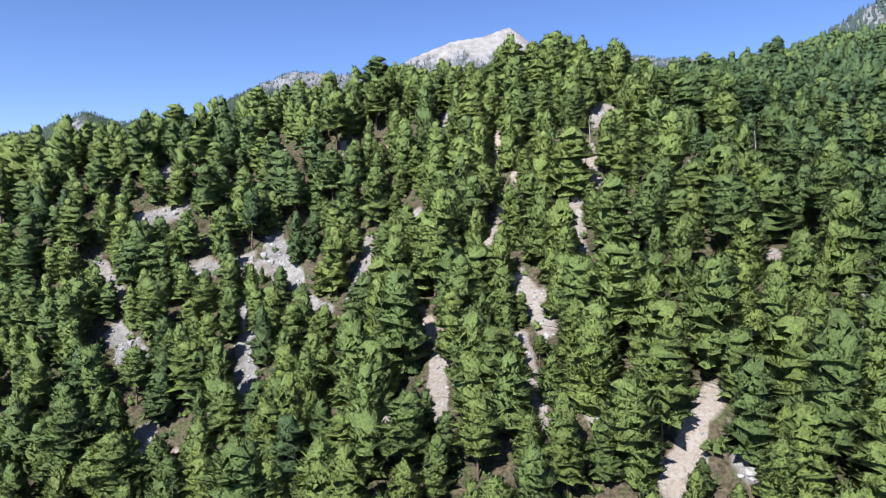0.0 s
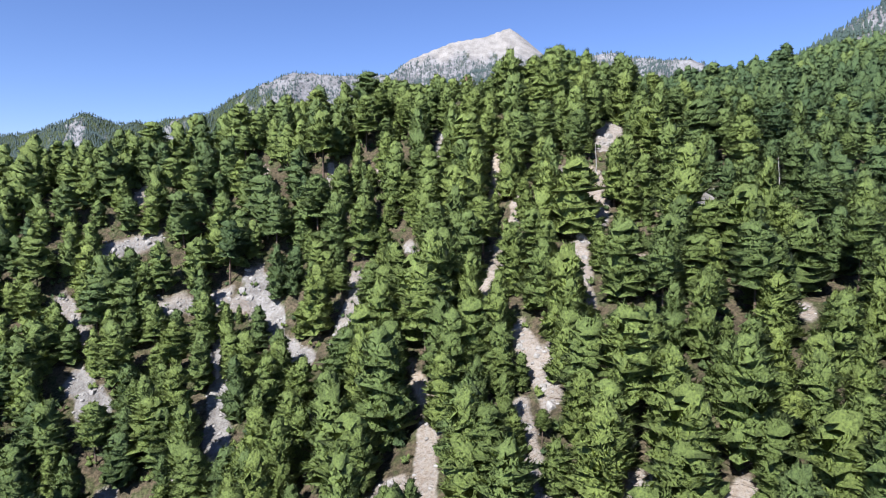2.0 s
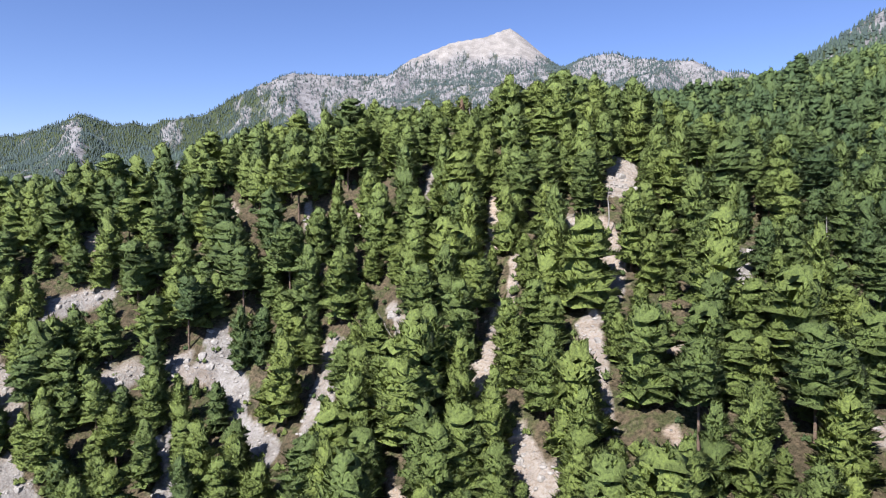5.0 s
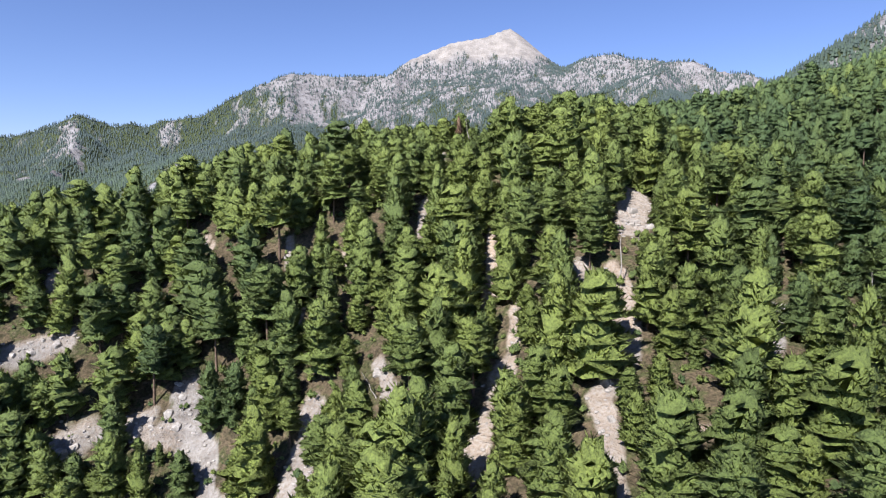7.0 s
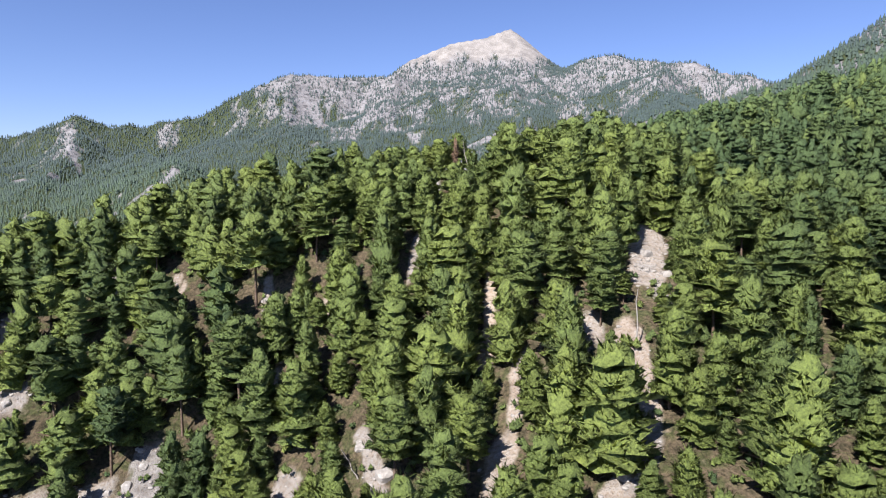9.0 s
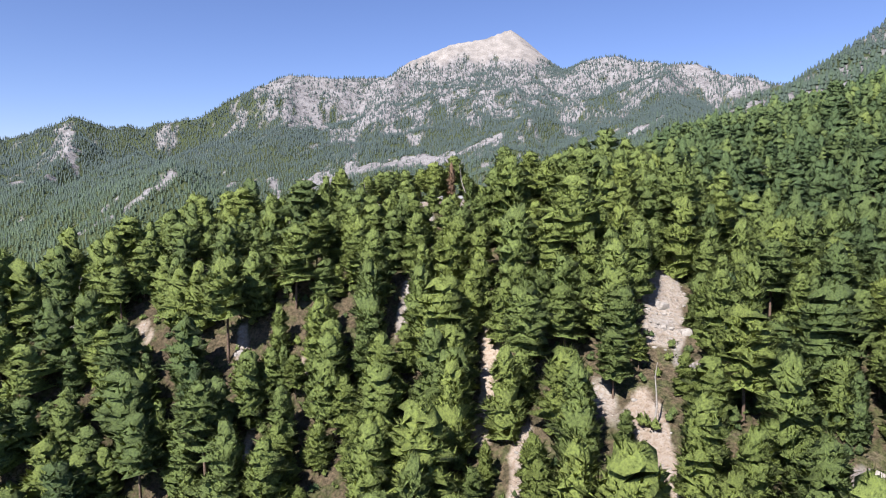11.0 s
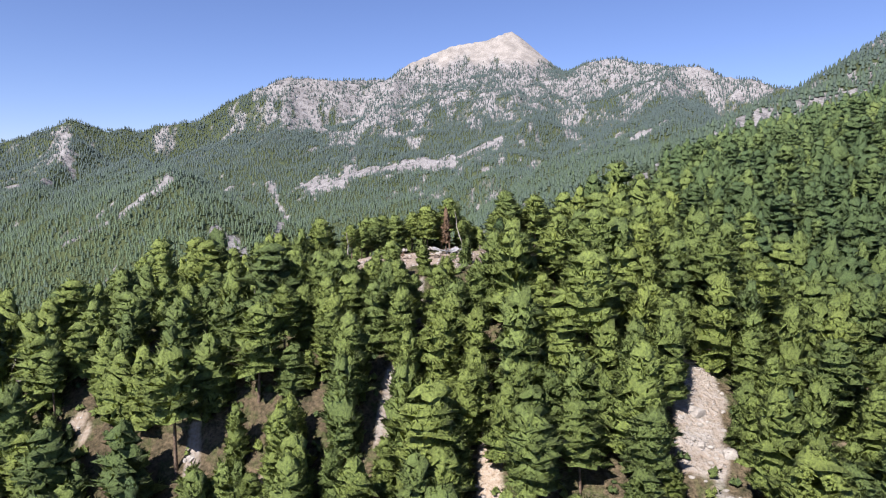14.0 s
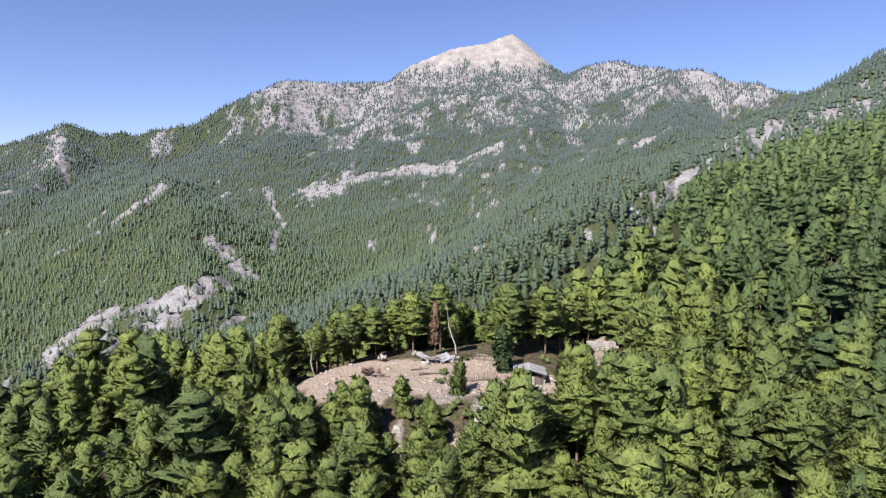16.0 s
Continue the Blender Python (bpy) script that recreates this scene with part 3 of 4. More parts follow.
def crown_of(rng, stem, height, spread, base, tiers, lobes, tufts, tuft, wide, top_round):
    """A crown: uneven tiers of boughs that lie one above the other like ragged skirts, with brushes of needles standing out all over."""
    segs = 2 * lobes
    rings, heart = [], []
    lean = rng.random(2) * 6.283
    for i in range(tiers):
        u = (i + 0.3 * rng.normal() * (0 < i < tiers - 1)) / tiers
        u = max(0.0, u)
        h, gap = height * (base + (0.97 - base) * u), height * (0.97 - base) / tiers
        reach = spread * (1 - min(1, u) ** 1.5) ** top_round * (0.74 + 0.26 * min(1, 3 * u + 0.2)) * (0.70 + 0.2 * rng.random()) + 0.1
        turn = rng.random() * 6.283
        k = np.arange(segs)
        a = turn + 6.283 * (k + 0.28 * rng.normal(size=segs)) / segs
        out = np.where(k % 2 == 0, 1.05 + 0.22 * rng.normal(size=segs), 0.72 + 0.14 * rng.normal(size=segs))
        out = np.clip(out, 0.45, 1.5) * (1 + 0.13 * np.sin(a + lean[0]) + 0.08 * np.sin(2 * a + lean[1]))
        c = stem(h)
        low = h - 0.12 * reach * (1 - u) + np.where(k % 2 == 0, 0.10, -0.12) * gap + 0.32 * gap * rng.normal(size=segs)
        rings.append(np.stack([c[0] + np.cos(a) * reach * out, c[1] + np.sin(a) * reach * out, low], -1))
        inner = (0.56 + 0.12 * rng.normal(size=segs)) * reach
        rings.append(np.stack([c[0] + np.cos(a) * inner, c[1] + np.sin(a) * inner, low + gap * (0.74 + 0.16 * rng.normal(size=segs))], -1))
        heart += [c, c]
    tip = stem(0.985 * height)
    v = np.vstack(rings + [tip[None]])
    k = np.arange(segs)
    j = (k + 1) % segs
    faces = []
    for r in range(len(rings) - 1):
        p, q = r * segs, (r + 1) * segs
        faces += [np.stack([p + k, p + j, q + j], -1), np.stack([p + k, q + j, q + k], -1)]
    faces.append(np.stack([(len(rings) - 1) * segs + k, (len(rings) - 1) * segs + j, np.full(segs, len(v) - 1)], -1))
    t = np.vstack(faces)
    e = np.cross(v[t[:, 1]] - v[t[:, 0]], v[t[:, 2]] - v[t[:, 0]])
    n = np.zeros_like(v)
    for c in range(3):
        np.add.at(n, t[:, c], e)
    n /= np.linalg.norm(n, axis=1)[:, None] + 1e-6
    away = v - np.vstack([np.repeat(np.array(heart), segs, axis=0), (tip - np.array([0, 0, 1.0]))[None]])
    away[:, 2] = 0.25
    away /= np.linalg.norm(away, axis=1)[:, None] + 1e-6
    n = 0.6 * n + 0.55 * away + np.array([0, 0, 0.22])
    # brushes on the upper sides and rims of the tiers
    upper = np.vstack([np.vstack(faces[4 * i:4 * i + 2]) for i in range(tiers - 1)] + [faces[-1]])
    area = np.linalg.norm(np.cross(v[upper[:, 1]] - v[upper[:, 0]], v[upper[:, 2]] - v[upper[:, 0]]), axis=1)
    pick = upper[rng.choice(len(upper), tufts, p=area / area.sum())]
    w = rng.random((tufts, 3))
    w /= w.sum(axis=1)[:, None]
    at = np.einsum("ij,ijk->ik", w, v[pick]) - 0.04
    face = np.einsum("ij,ijk->ik", w, n[pick])
    out = np.einsum("ij,ijk->ik", w, away[pick])
    way = 0.75 * out + np.array([0, 0, 0.55]) + 0.42 * rng.normal(size=(tufts, 3))
    way /= np.linalg.norm(way, axis=1)[:, None]
    across = np.cross(way, rng.normal(size=(tufts, 3)))
    across *= wide * (0.6 + 0.8 * rng.random((tufts, 1))) / (np.linalg.norm(across, axis=1)[:, None] + 1e-6)
    end = at + way * tuft * (0.5 + 0.9 * rng.random((tufts, 1)))
    sv = np.stack([at - across, at + across, end], 1).reshape(-1, 3)
    sn = np.repeat(face + 0.42 * rng.normal(size=(tufts, 3)), 3, axis=0)
    norms = np.vstack([n, sn])
    return np.vstack([v, sv]), np.vstack([t, np.arange(3 * tufts).reshape(-1, 3) + len(v)]), norms / (np.linalg.norm(norms, axis=1)[:, None] + 1e-6)


def pine(seed, height=10.0, spread=2.7, base=0.22, tiers=9, lobes=6, tufts=1550, tuft=0.74, wide=0.085, limbs=True, sides=5, top_round=0.75):
    """Trunk and crown of one pine, each as vertices, triangles and normals."""
    rng = np.random.default_rng(seed)
    lean = rng.normal(size=2) * 0.03
    bend = rng.normal(size=2) * 0.25

    def stem(h):
        s = h / height
        return np.array([lean[0] * h + bend[0] * s * s, lean[1] * h + bend[1] * s * s, h])

    steps = 6 if limbs else 2
    hs = np.linspace(-0.6, height * 0.95, steps)
    wood = [tube([stem(h) for h in hs], [0.017 * height * (1 - 0.92 * max(h, 0) / height) + 0.012 for h in hs], sides)]
    leaf = crown_of(rng, stem, height, spread, base, tiers, lobes, tufts, tuft, wide, top_round)
    if limbs:
        for k in range(24):
            u = k / 24
            h, a = height * (base + (0.9 - base) * u), rng.random() * 6.283
            ln = spread * (1 - u ** 1.5) * (0.7 + 0.5 * rng.random())
            wood.append(limb(stem(h - 0.3), stem(h) + np.array([math.cos(a) * ln, math.sin(a) * ln, 0.15 * ln]), 0.005 * height * (1.1 - u), 0.015))
        for _ in range(5):
            h, a = height * base * (0.45 + 0.6 * rng.random()), rng.random() * 6.283
            ln = 0.6 + rng.random() * 1.2
            wood.append(limb(stem(h), stem(h) + np.array([math.cos(a) * ln, math.sin(a) * ln, -0.1 + 0.3 * rng.random()]), 0.035, 0.01))
    return gather(wood), leaf


def far_pine(seed):
    """A far conifer: two uneven tiers of boughs over a short stem."""
    rng = np.random.default_rng(seed)
    wood = (np.zeros((0, 3)), np.zeros((0, 3), int), np.zeros((0, 3)))
    leaf = []
    for h, r, top in ((0.8, 2.3, 6.6), (4.2, 1.8, 10.2)):
        a = rng.random() * 6.283 + np.arange(4) * 1.5708
        rr = r * (0.8 + 0.5 * rng.random(4))
        v = np.vstack([[[rng.normal() * 0.2, rng.normal() * 0.2, top]], np.stack([np.cos(a) * rr, np.sin(a) * rr, h + 0.5 * rng.normal(size=4)], -1)])
        t = np.array([(0, 1 + k, 1 + (k + 1) % 4) for k in range(4)])
        n = v * np.array([0.6, 0.6, 0.0]) + np.array([0, 0, 0.35])
        n[0] = (0, 0, 1)
        leaf.append((v, t, n / np.linalg.norm(n, axis=1)[:, None]))
    return wood, gather(leaf)


KINDS = [dict(height=10.8, spread=3.5, base=0.05, top_round=0.52), dict(height=11.8, spread=3.5, base=0.13, top_round=0.52), dict(height=8.8, spread=3.3, base=0.03, top_round=0.48), dict(height=12.0, spread=4.1, base=0.38, top_round=0.38),
         dict(height=7.2, spread=2.9, base=0.02, top_round=0.5), dict(height=10.4, spread=4.1, base=0.11, top_round=0.40), dict(height=11.0, spread=3.0, base=0.06, top_round=0.6), dict(height=12.6, spread=3.5, base=0.46, top_round=0.42)]
NEAR = [pine(100 + k, **kw) for k, kw in enumerate(KINDS)]
HALF = [pine(100 + k, tiers=8, lobes=5, tufts=540, tuft=0.88, wide=0.135, limbs=False, sides=4, **kw) for k, kw in enumerate(KINDS)]
THIRD = [pine(150 + k, tiers=7, lobes=5, tufts=250, tuft=0.9, wide=0.15, limbs=False, sides=3, **kw) for k, kw in enumerate(KINDS)]
MID = [pine(200 + k, tiers=5, lobes=3, tufts=34, tuft=1.2, wide=0.26, limbs=False, sides=3, **kw) for k, kw in enumerate(KINDS[:7])]
FAR = [far_pine(300 + k) for k in range(6)]


def scatter(rng, x0, x1, y0, y1, step):
    gx, gy = np.meshgrid(np.arange(x0, x1, step), np.arange(y0, y1, step))
    x = gx.ravel() + rng.random(gx.size) * step * 0.9
    y = gy.ravel() + rng.random(gx.size) * step * 0.9
    return x, y


def mass(name, label, template, x, y, z, scale, turn, tint, which, leaf_material):
    """All trees of a stand joined into one mesh."""
    V, T, N, M, C, base = [], [], [], [], [], 0
    for k, (wood, leaf) in enumerate(template):
        pick = np.where(which == k)[0]
        if not len(pick):
            continue
        v = np.vstack([wood[0], leaf[0]])
        n = np.vstack([wood[2], leaf[2]])
        t = np.vstack([wood[1], leaf[1] + len(wood[0])])
        m = np.concatenate([np.ones(len(wood[1]), int), np.zeros(len(leaf[1]), int)])
        c, s = np.cos(turn[pick])[:, None], np.sin(turn[pick])[:, None]
        sc = scale[pick][:, None]
        px = (v[:, 0] * c - v[:, 1] * s) * sc + x[pick][:, None]
        py = (v[:, 0] * s + v[:, 1] * c) * sc + y[pick][:, None]
        pz = v[:, 2] * sc * (1 + 0.0 * c) + z[pick][:, None]
        V.append(np.stack([px, py, pz], -1).reshape(-1, 3))
        N.append(np.stack([n[:, 0] * c - n[:, 1] * s, n[:, 0] * s + n[:, 1] * c, n[:, 2] + 0 * c], -1).reshape(-1, 3))
        T.append((t[None] + (np.arange(len(pick)) * len(v))[:, None, None] + base).reshape(-1, 3))
        M.append(np.tile(m, len(pick)))
        C.append(np.repeat(tint[pick], len(v)))
        base += len(pick) * len(v)
    me = mesh_from(name, np.vstack(V), np.vstack(T), np.vstack(N), np.concatenate(M), [leaf_material, BARK], np.concatenate(C))
    return tagged(new(name, me), label, "forest", kind="stuff")


rng = np.random.default_rng(7)


def stand(x, y, limit, jitter=0.12):
    bare, stony, summit = open_ground(x, y)
    return (bare + jitter * rng.normal(size=len(x)) < limit)


def in_view(x, y, margin=8.0):
    """The wedge of land ahead of the flight."""
    return (np.abs(x - 5) < 0.74 * (y + 14) + margin) & (y > 30)


C = np.array((9.6, 105.6, 118.4))


def seen_from_end(x, y, z, top):
    """Whether any part of a tree rises over the land before it, from the highest point of the flight."""
    clear = np.ones(len(x), bool)
    for s in np.linspace(0.06, 0.97, 46):
        gx, gy = C[0] + (x - C[0]) * s, C[1] + (y - C[1]) * s
        clear &= coarse_land(gx, gy) < C[2] + (z + top - C[2]) * s + 3.0
    return clear


# the spur's own pines
x, y = scatter(rng, -180, 200, 42, 300, 4.55)
px, py = scatter(rng, -16, 38, 170, 180, 4.2)
x, y = np.concatenate([x, px]), np.concatenate([y, py])
keep = in_view(x, y) & (np.hypot(x, y) < 330)
x, y = x[keep], y[keep]
keep = seen_from_end(x, y, coarse_land(x, y), 14)
x, y = x[keep], y[keep]
keep = stand(x, y, 0.55) & (rng.random(len(x)) < 0.96)
for px, py, room in ((8.3, 205, 3.6), (8.3, 201, 3.6), (11.6, 204.6, 2.5), (18.3, 194.6, 4), (26, 187, 4.5), (54.5, 113, 3.5), (57.5, 117.5, 3.5), (72, 175, 3), (-20.5, 174, 2.5), (50.5, 187.5, 3), (86, 232, 3), (21, 185, 6.5), (33, 200, 6.5), (30, 184, 5), (31, 191, 6), (12, 183, 4), (0, 184, 3)):
    keep &= np.hypot(x - px, y - py) > room
keep &= np.hypot((x - 8) / 17.5, (y - 194) / 9.5) > 1
x, y = x[keep], y[keep]
z = land(x, y) - 0.1
size = np.clip(0.92 + 0.2 * rng.normal(size=len(x)) + 0.18 * fbm(x / 30, y / 30, 2, 131), 0.42, 1.35)
size = size * (1 - 0.50 * np.minimum(1, 1.6 * bump(x, y, 8, 184, 24, 7))) * (1 - 0.22 * np.minimum(1, 1.4 * bump(x, y, 5, 211, 34, 12)))
# Pines before each streak are kept low or dropped to fit the camera's view.
height = np.array([kw["height"] for kw in KINDS])
which = rng.choice(8, len(x), p=[0.17, 0.15, 0.16, 0.08, 0.13, 0.12, 0.13, 0.06])
which = np.where(bump(x, y, 6, 208, 26, 9) > 0.35, np.where(which % 2 == 0, 3, 7), which)
which = np.where((bump(x, y, 8, 181, 30, 9) > 0.3) & ((which == 3) | (which == 7)), 2, which)
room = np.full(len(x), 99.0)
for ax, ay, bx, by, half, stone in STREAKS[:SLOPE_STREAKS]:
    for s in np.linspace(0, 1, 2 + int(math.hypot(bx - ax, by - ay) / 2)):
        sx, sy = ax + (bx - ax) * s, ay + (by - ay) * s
        # fall points towards the flight, about (5, 40), not down the slope
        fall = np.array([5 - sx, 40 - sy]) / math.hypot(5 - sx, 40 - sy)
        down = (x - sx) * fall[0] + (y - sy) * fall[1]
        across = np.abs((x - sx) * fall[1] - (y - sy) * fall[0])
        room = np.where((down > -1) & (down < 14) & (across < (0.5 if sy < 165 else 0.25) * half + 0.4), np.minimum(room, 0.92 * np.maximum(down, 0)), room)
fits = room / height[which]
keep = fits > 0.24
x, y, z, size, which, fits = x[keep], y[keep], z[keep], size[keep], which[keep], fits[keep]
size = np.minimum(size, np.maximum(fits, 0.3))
# Past x = 35 a darker tint dims the right flank in colour, not by light.
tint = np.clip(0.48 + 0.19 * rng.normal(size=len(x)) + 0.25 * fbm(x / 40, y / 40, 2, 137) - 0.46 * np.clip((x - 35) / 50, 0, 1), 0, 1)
turn = rng.random(len(x)) * 6.283
single = (np.abs(x - 6) < 34) & (y > 60) & (y < 178)
order = np.argsort(np.abs(x - 8) + 0.25 * np.abs(y - 120))
chosen = [k for k in order if single[k]][:300]
mask = np.zeros(len(x), bool)
mask[chosen] = True

PARTS = []
for k, (wood, leaf) in enumerate(NEAR):
    PARTS.append((mesh_from("trunk", wood[0], wood[1], wood[2], np.zeros(len(wood[1]), int), [BARK]), mesh_from("crown", leaf[0], leaf[1], leaf[2], np.zeros(len(leaf[1]), int), [NEEDLES])))
LABELS = ["green pine with a broad conical crown on the slope", "tall pine with a bare lower trunk on the slope", "bushy young pine branched almost to the ground", "old pine with a flat layered crown",
          "small dense pine on the stony slope", "spreading pine with tiered branches", "slender pine with a narrow green crown", "tall pine with a long bare trunk"]
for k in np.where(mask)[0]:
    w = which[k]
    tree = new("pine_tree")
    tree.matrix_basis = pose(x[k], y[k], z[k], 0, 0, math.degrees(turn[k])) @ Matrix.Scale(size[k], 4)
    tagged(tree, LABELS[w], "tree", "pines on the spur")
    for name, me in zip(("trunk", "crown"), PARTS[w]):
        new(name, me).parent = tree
close = ~mask & ((np.hypot(x - 6, y - 84) < 70) | (np.hypot(x - 9, y - 192) < 31) | (np.hypot(x - 58, y - 160) < 33))
away = ~mask & ~close
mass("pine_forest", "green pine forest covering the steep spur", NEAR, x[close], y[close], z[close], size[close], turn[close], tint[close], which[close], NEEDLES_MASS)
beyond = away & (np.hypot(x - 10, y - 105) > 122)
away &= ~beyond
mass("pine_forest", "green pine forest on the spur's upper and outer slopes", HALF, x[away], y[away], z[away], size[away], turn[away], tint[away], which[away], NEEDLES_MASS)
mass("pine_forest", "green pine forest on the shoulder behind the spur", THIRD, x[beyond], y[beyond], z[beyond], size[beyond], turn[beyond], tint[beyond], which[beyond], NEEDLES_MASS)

# low scrub between the trees
def shrub(seed):
    rng = np.random.default_rng(seed)
    leaf = [pad(rng, np.array([rng.normal() * 0.35, rng.normal() * 0.35, 0.25 + 0.2 * rng.random()]), 0.55 + 0.3 * rng.random(), 0.8, 4, 6, np.array([0, 0, 0.5]), False, 0.7, 0.14) for _ in range(3)]
    return limb((0, 0, -0.3), (0.02, 0, 0.4), 0.05, 0.02), gather(leaf)


SHRUBS = [shrub(400 + k) for k in range(5)]
x, y = scatter(rng, -100, 105, 44, 205, 2.8)
keep = in_view(x, y) & (np.hypot(x - 6, y - 90) < 112)
x, y = x[keep], y[keep]
bare, stony, summit = open_ground(x, y)
keep = (rng.random(len(x)) < 0.85 - 0.62 * bare) & (np.hypot((x - 8) / 18, (y - 194) / 11) > 1)
x, y = x[keep], y[keep]
n = len(x)
mass("undergrowth", "low green shrubs and scrub between the pines", SHRUBS, x, y, land(x, y), np.clip(1.15 + 0.4 * rng.normal(size=n), 0.5, 2.2), rng.random(n) * 6.283, np.clip(0.3 + 0.25 * rng.normal(size=n), 0, 1), rng.integers(0, 5, n), NEEDLES_MASS)

# woods on the ridges behind, out to a kilometre
x, y = scatter(rng, -700, 820, 200, 1000, 6.3)
r = np.hypot(x, y)
keep = in_view(x, y, 20) & (r >= 250) & (r < 1000) & ((np.hypot(x, y) >= 330) | (y > 300))
x, y = x[keep], y[keep]
keep = seen_from_end(x, y, coarse_land(x, y), 13)
x, y = x[keep], y[keep]
bare, stony, summit = open_ground(x, y)
keep = rng.random(len(x)) < np.where((x < 330) & (y > 420) & (home_hill(x, y) < coarse_land(x, y) - 8), 0.72, 0.97) - 0.62 * bare
x, y = x[keep], y[keep]
z = land(x, y) - 0.1
n = len(x)
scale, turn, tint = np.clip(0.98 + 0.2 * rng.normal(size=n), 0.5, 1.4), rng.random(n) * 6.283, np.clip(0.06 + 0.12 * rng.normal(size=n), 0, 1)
kind7, kind8 = rng.integers(0, len(MID), n), rng.integers(0, len(THIRD), n)
shoulder = home_hill(x, y) > z - 8
near_part, far_part = shoulder & (np.hypot(x, y) < 400), shoulder & (np.hypot(x, y) >= 400)
behind, remote = ~shoulder & (np.hypot(x, y) < 640), ~shoulder & (np.hypot(x, y) >= 640)
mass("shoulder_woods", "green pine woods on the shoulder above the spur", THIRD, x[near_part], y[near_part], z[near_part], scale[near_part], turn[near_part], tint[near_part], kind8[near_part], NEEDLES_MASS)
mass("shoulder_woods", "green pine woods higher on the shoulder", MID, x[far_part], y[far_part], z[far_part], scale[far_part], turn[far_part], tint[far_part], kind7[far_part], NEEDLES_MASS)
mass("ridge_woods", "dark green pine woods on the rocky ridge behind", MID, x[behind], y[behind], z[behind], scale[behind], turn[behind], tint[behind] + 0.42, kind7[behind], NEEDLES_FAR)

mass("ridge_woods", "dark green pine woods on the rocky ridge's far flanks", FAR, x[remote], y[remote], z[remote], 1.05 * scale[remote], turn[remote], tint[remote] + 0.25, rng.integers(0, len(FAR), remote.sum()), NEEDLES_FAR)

# forests of the far mountains
x, y = scatter(rng, -2100, 1900, 800, 2800, 6.0)
r = np.hypot(x, y)
keep = in_view(x, y, 60) & (r >= 1000)
x, y = x[keep], y[keep]
keep = seen_from_end(x, y, coarse_land(x, y), 14)
x, y = x[keep], y[keep]
bare, stony, summit = open_ground(x, y)
keep = rng.random(len(x)) < np.clip(1.05 - 0.66 * bare - 0.3 * (bare > 0.95) - 1.0 * summit + 1.1 * np.minimum(bare, 0.6) * fbm(x / 9, y / 60, 3, 141), 0.0, 1)
x, y = x[keep], y[keep]
z = land(x, y) - 0.2
n = len(x)
# The tint turns bluer with distance and height, standing in for haze.
mass("mountain_forest", "conifer forest on the far mountainsides, coloured blue-green for haze", FAR, x, y, z, np.clip(0.82 + 0.22 * rng.normal(size=n), 0.4, 1.4), rng.random(n) * 6.283, np.clip(0.98 - np.hypot(x + 300, y) / 2600 - np.maximum(z, 0) / 700 + 0.12 * rng.normal(size=n), 0, 1), rng.integers(0, len(FAR), n), NEEDLES_FAR)


# ---- things on the clearing and stones on the slopes ----
SLAB = plain("weathered_grey_sheet", [(0.3, (0.14, 0.14, 0.145)), (0.5, (0.24, 0.24, 0.25)), (0.75, (0.36, 0.355, 0.35))], 2.2, 0.75, 0.3, 0.03, 0.3)
MASONRY = plain("dry_stone_masonry", [(0.3, (0.22, 0.20, 0.18)), (0.5, (0.40, 0.37, 0.33)), (0.75, (0.54, 0.50, 0.46))], 2.6, 0.95, 0.9, 0.12, 0.1)
TIMBER = plain("dark_weathered_timber", [(0.3, (0.07, 0.055, 0.045)), (0.6, (0.15, 0.12, 0.10)), (0.8, (0.24, 0.20, 0.17))], 3.5, 0.9, 0.4, 0.02)
STAKE = plain("brown_weathered_stakes", [(0.3, (0.10, 0.08, 0.065)), (0.6, (0.19, 0.155, 0.13)), (0.8, (0.28, 0.24, 0.21))], 4.0, 0.9, 0.4, 0.02)
JUNIPER = foliage("juniper_foliage", (0.040, 0.075, 0.036), (0.052, 0.092, 0.042), (0.075, 0.115, 0.045), True)
RUSTY = foliage("dead_brown_needles", (0.15, 0.095, 0.065), (0.21, 0.135, 0.09), (0.26, 0.17, 0.115), True)


def part(name, bm, mat, parent, label=""):
    me = bpy.data.meshes.new(name)
    bm.to_mesh(me)
    bm.free()
    me.materials.append(mat)
    ob = new(name, me)
    ob.parent = parent
    return tagged(ob, label)


def thing(name, label, category, m, group=""):
    ob = new(name)
    ob.matrix_basis = m
    return tagged(ob, label, category, group)


def box(bm, sx, sy, sz, m, jitter=0.0, r=None):
    made = bmesh.ops.create_cube(bm, size=1.0, matrix=m @ Matrix.Diagonal((sx, sy, sz, 1)))
    if jitter and r:
        for v in made["verts"]:
            v.co += Vector((r.uniform(-1, 1), r.uniform(-1, 1), r.uniform(-1, 1))) * jitter
    return made["verts"]


def boxed(sx, sy, sz, m, jitter=0.0, r=None, bevel=0.0):
    bm = bmesh.new()
    box(bm, sx, sy, sz, m, jitter, r)
    if bevel:
        bmesh.ops.bevel(bm, geom=bm.edges[:], offset=bevel, segments=1, affect="EDGES")
    return bm


def ground_z(x, y):
    return float(land(np.array([float(x)]), np.array([float(y)]))[0])


def mesh_part(name, data, mat, parent, label=""):
    v, t, n = data
    ob = new(name, mesh_from(name, v, t, n, np.zeros(len(t), int), [mat]))
    ob.parent = parent
    return tagged(ob, label)


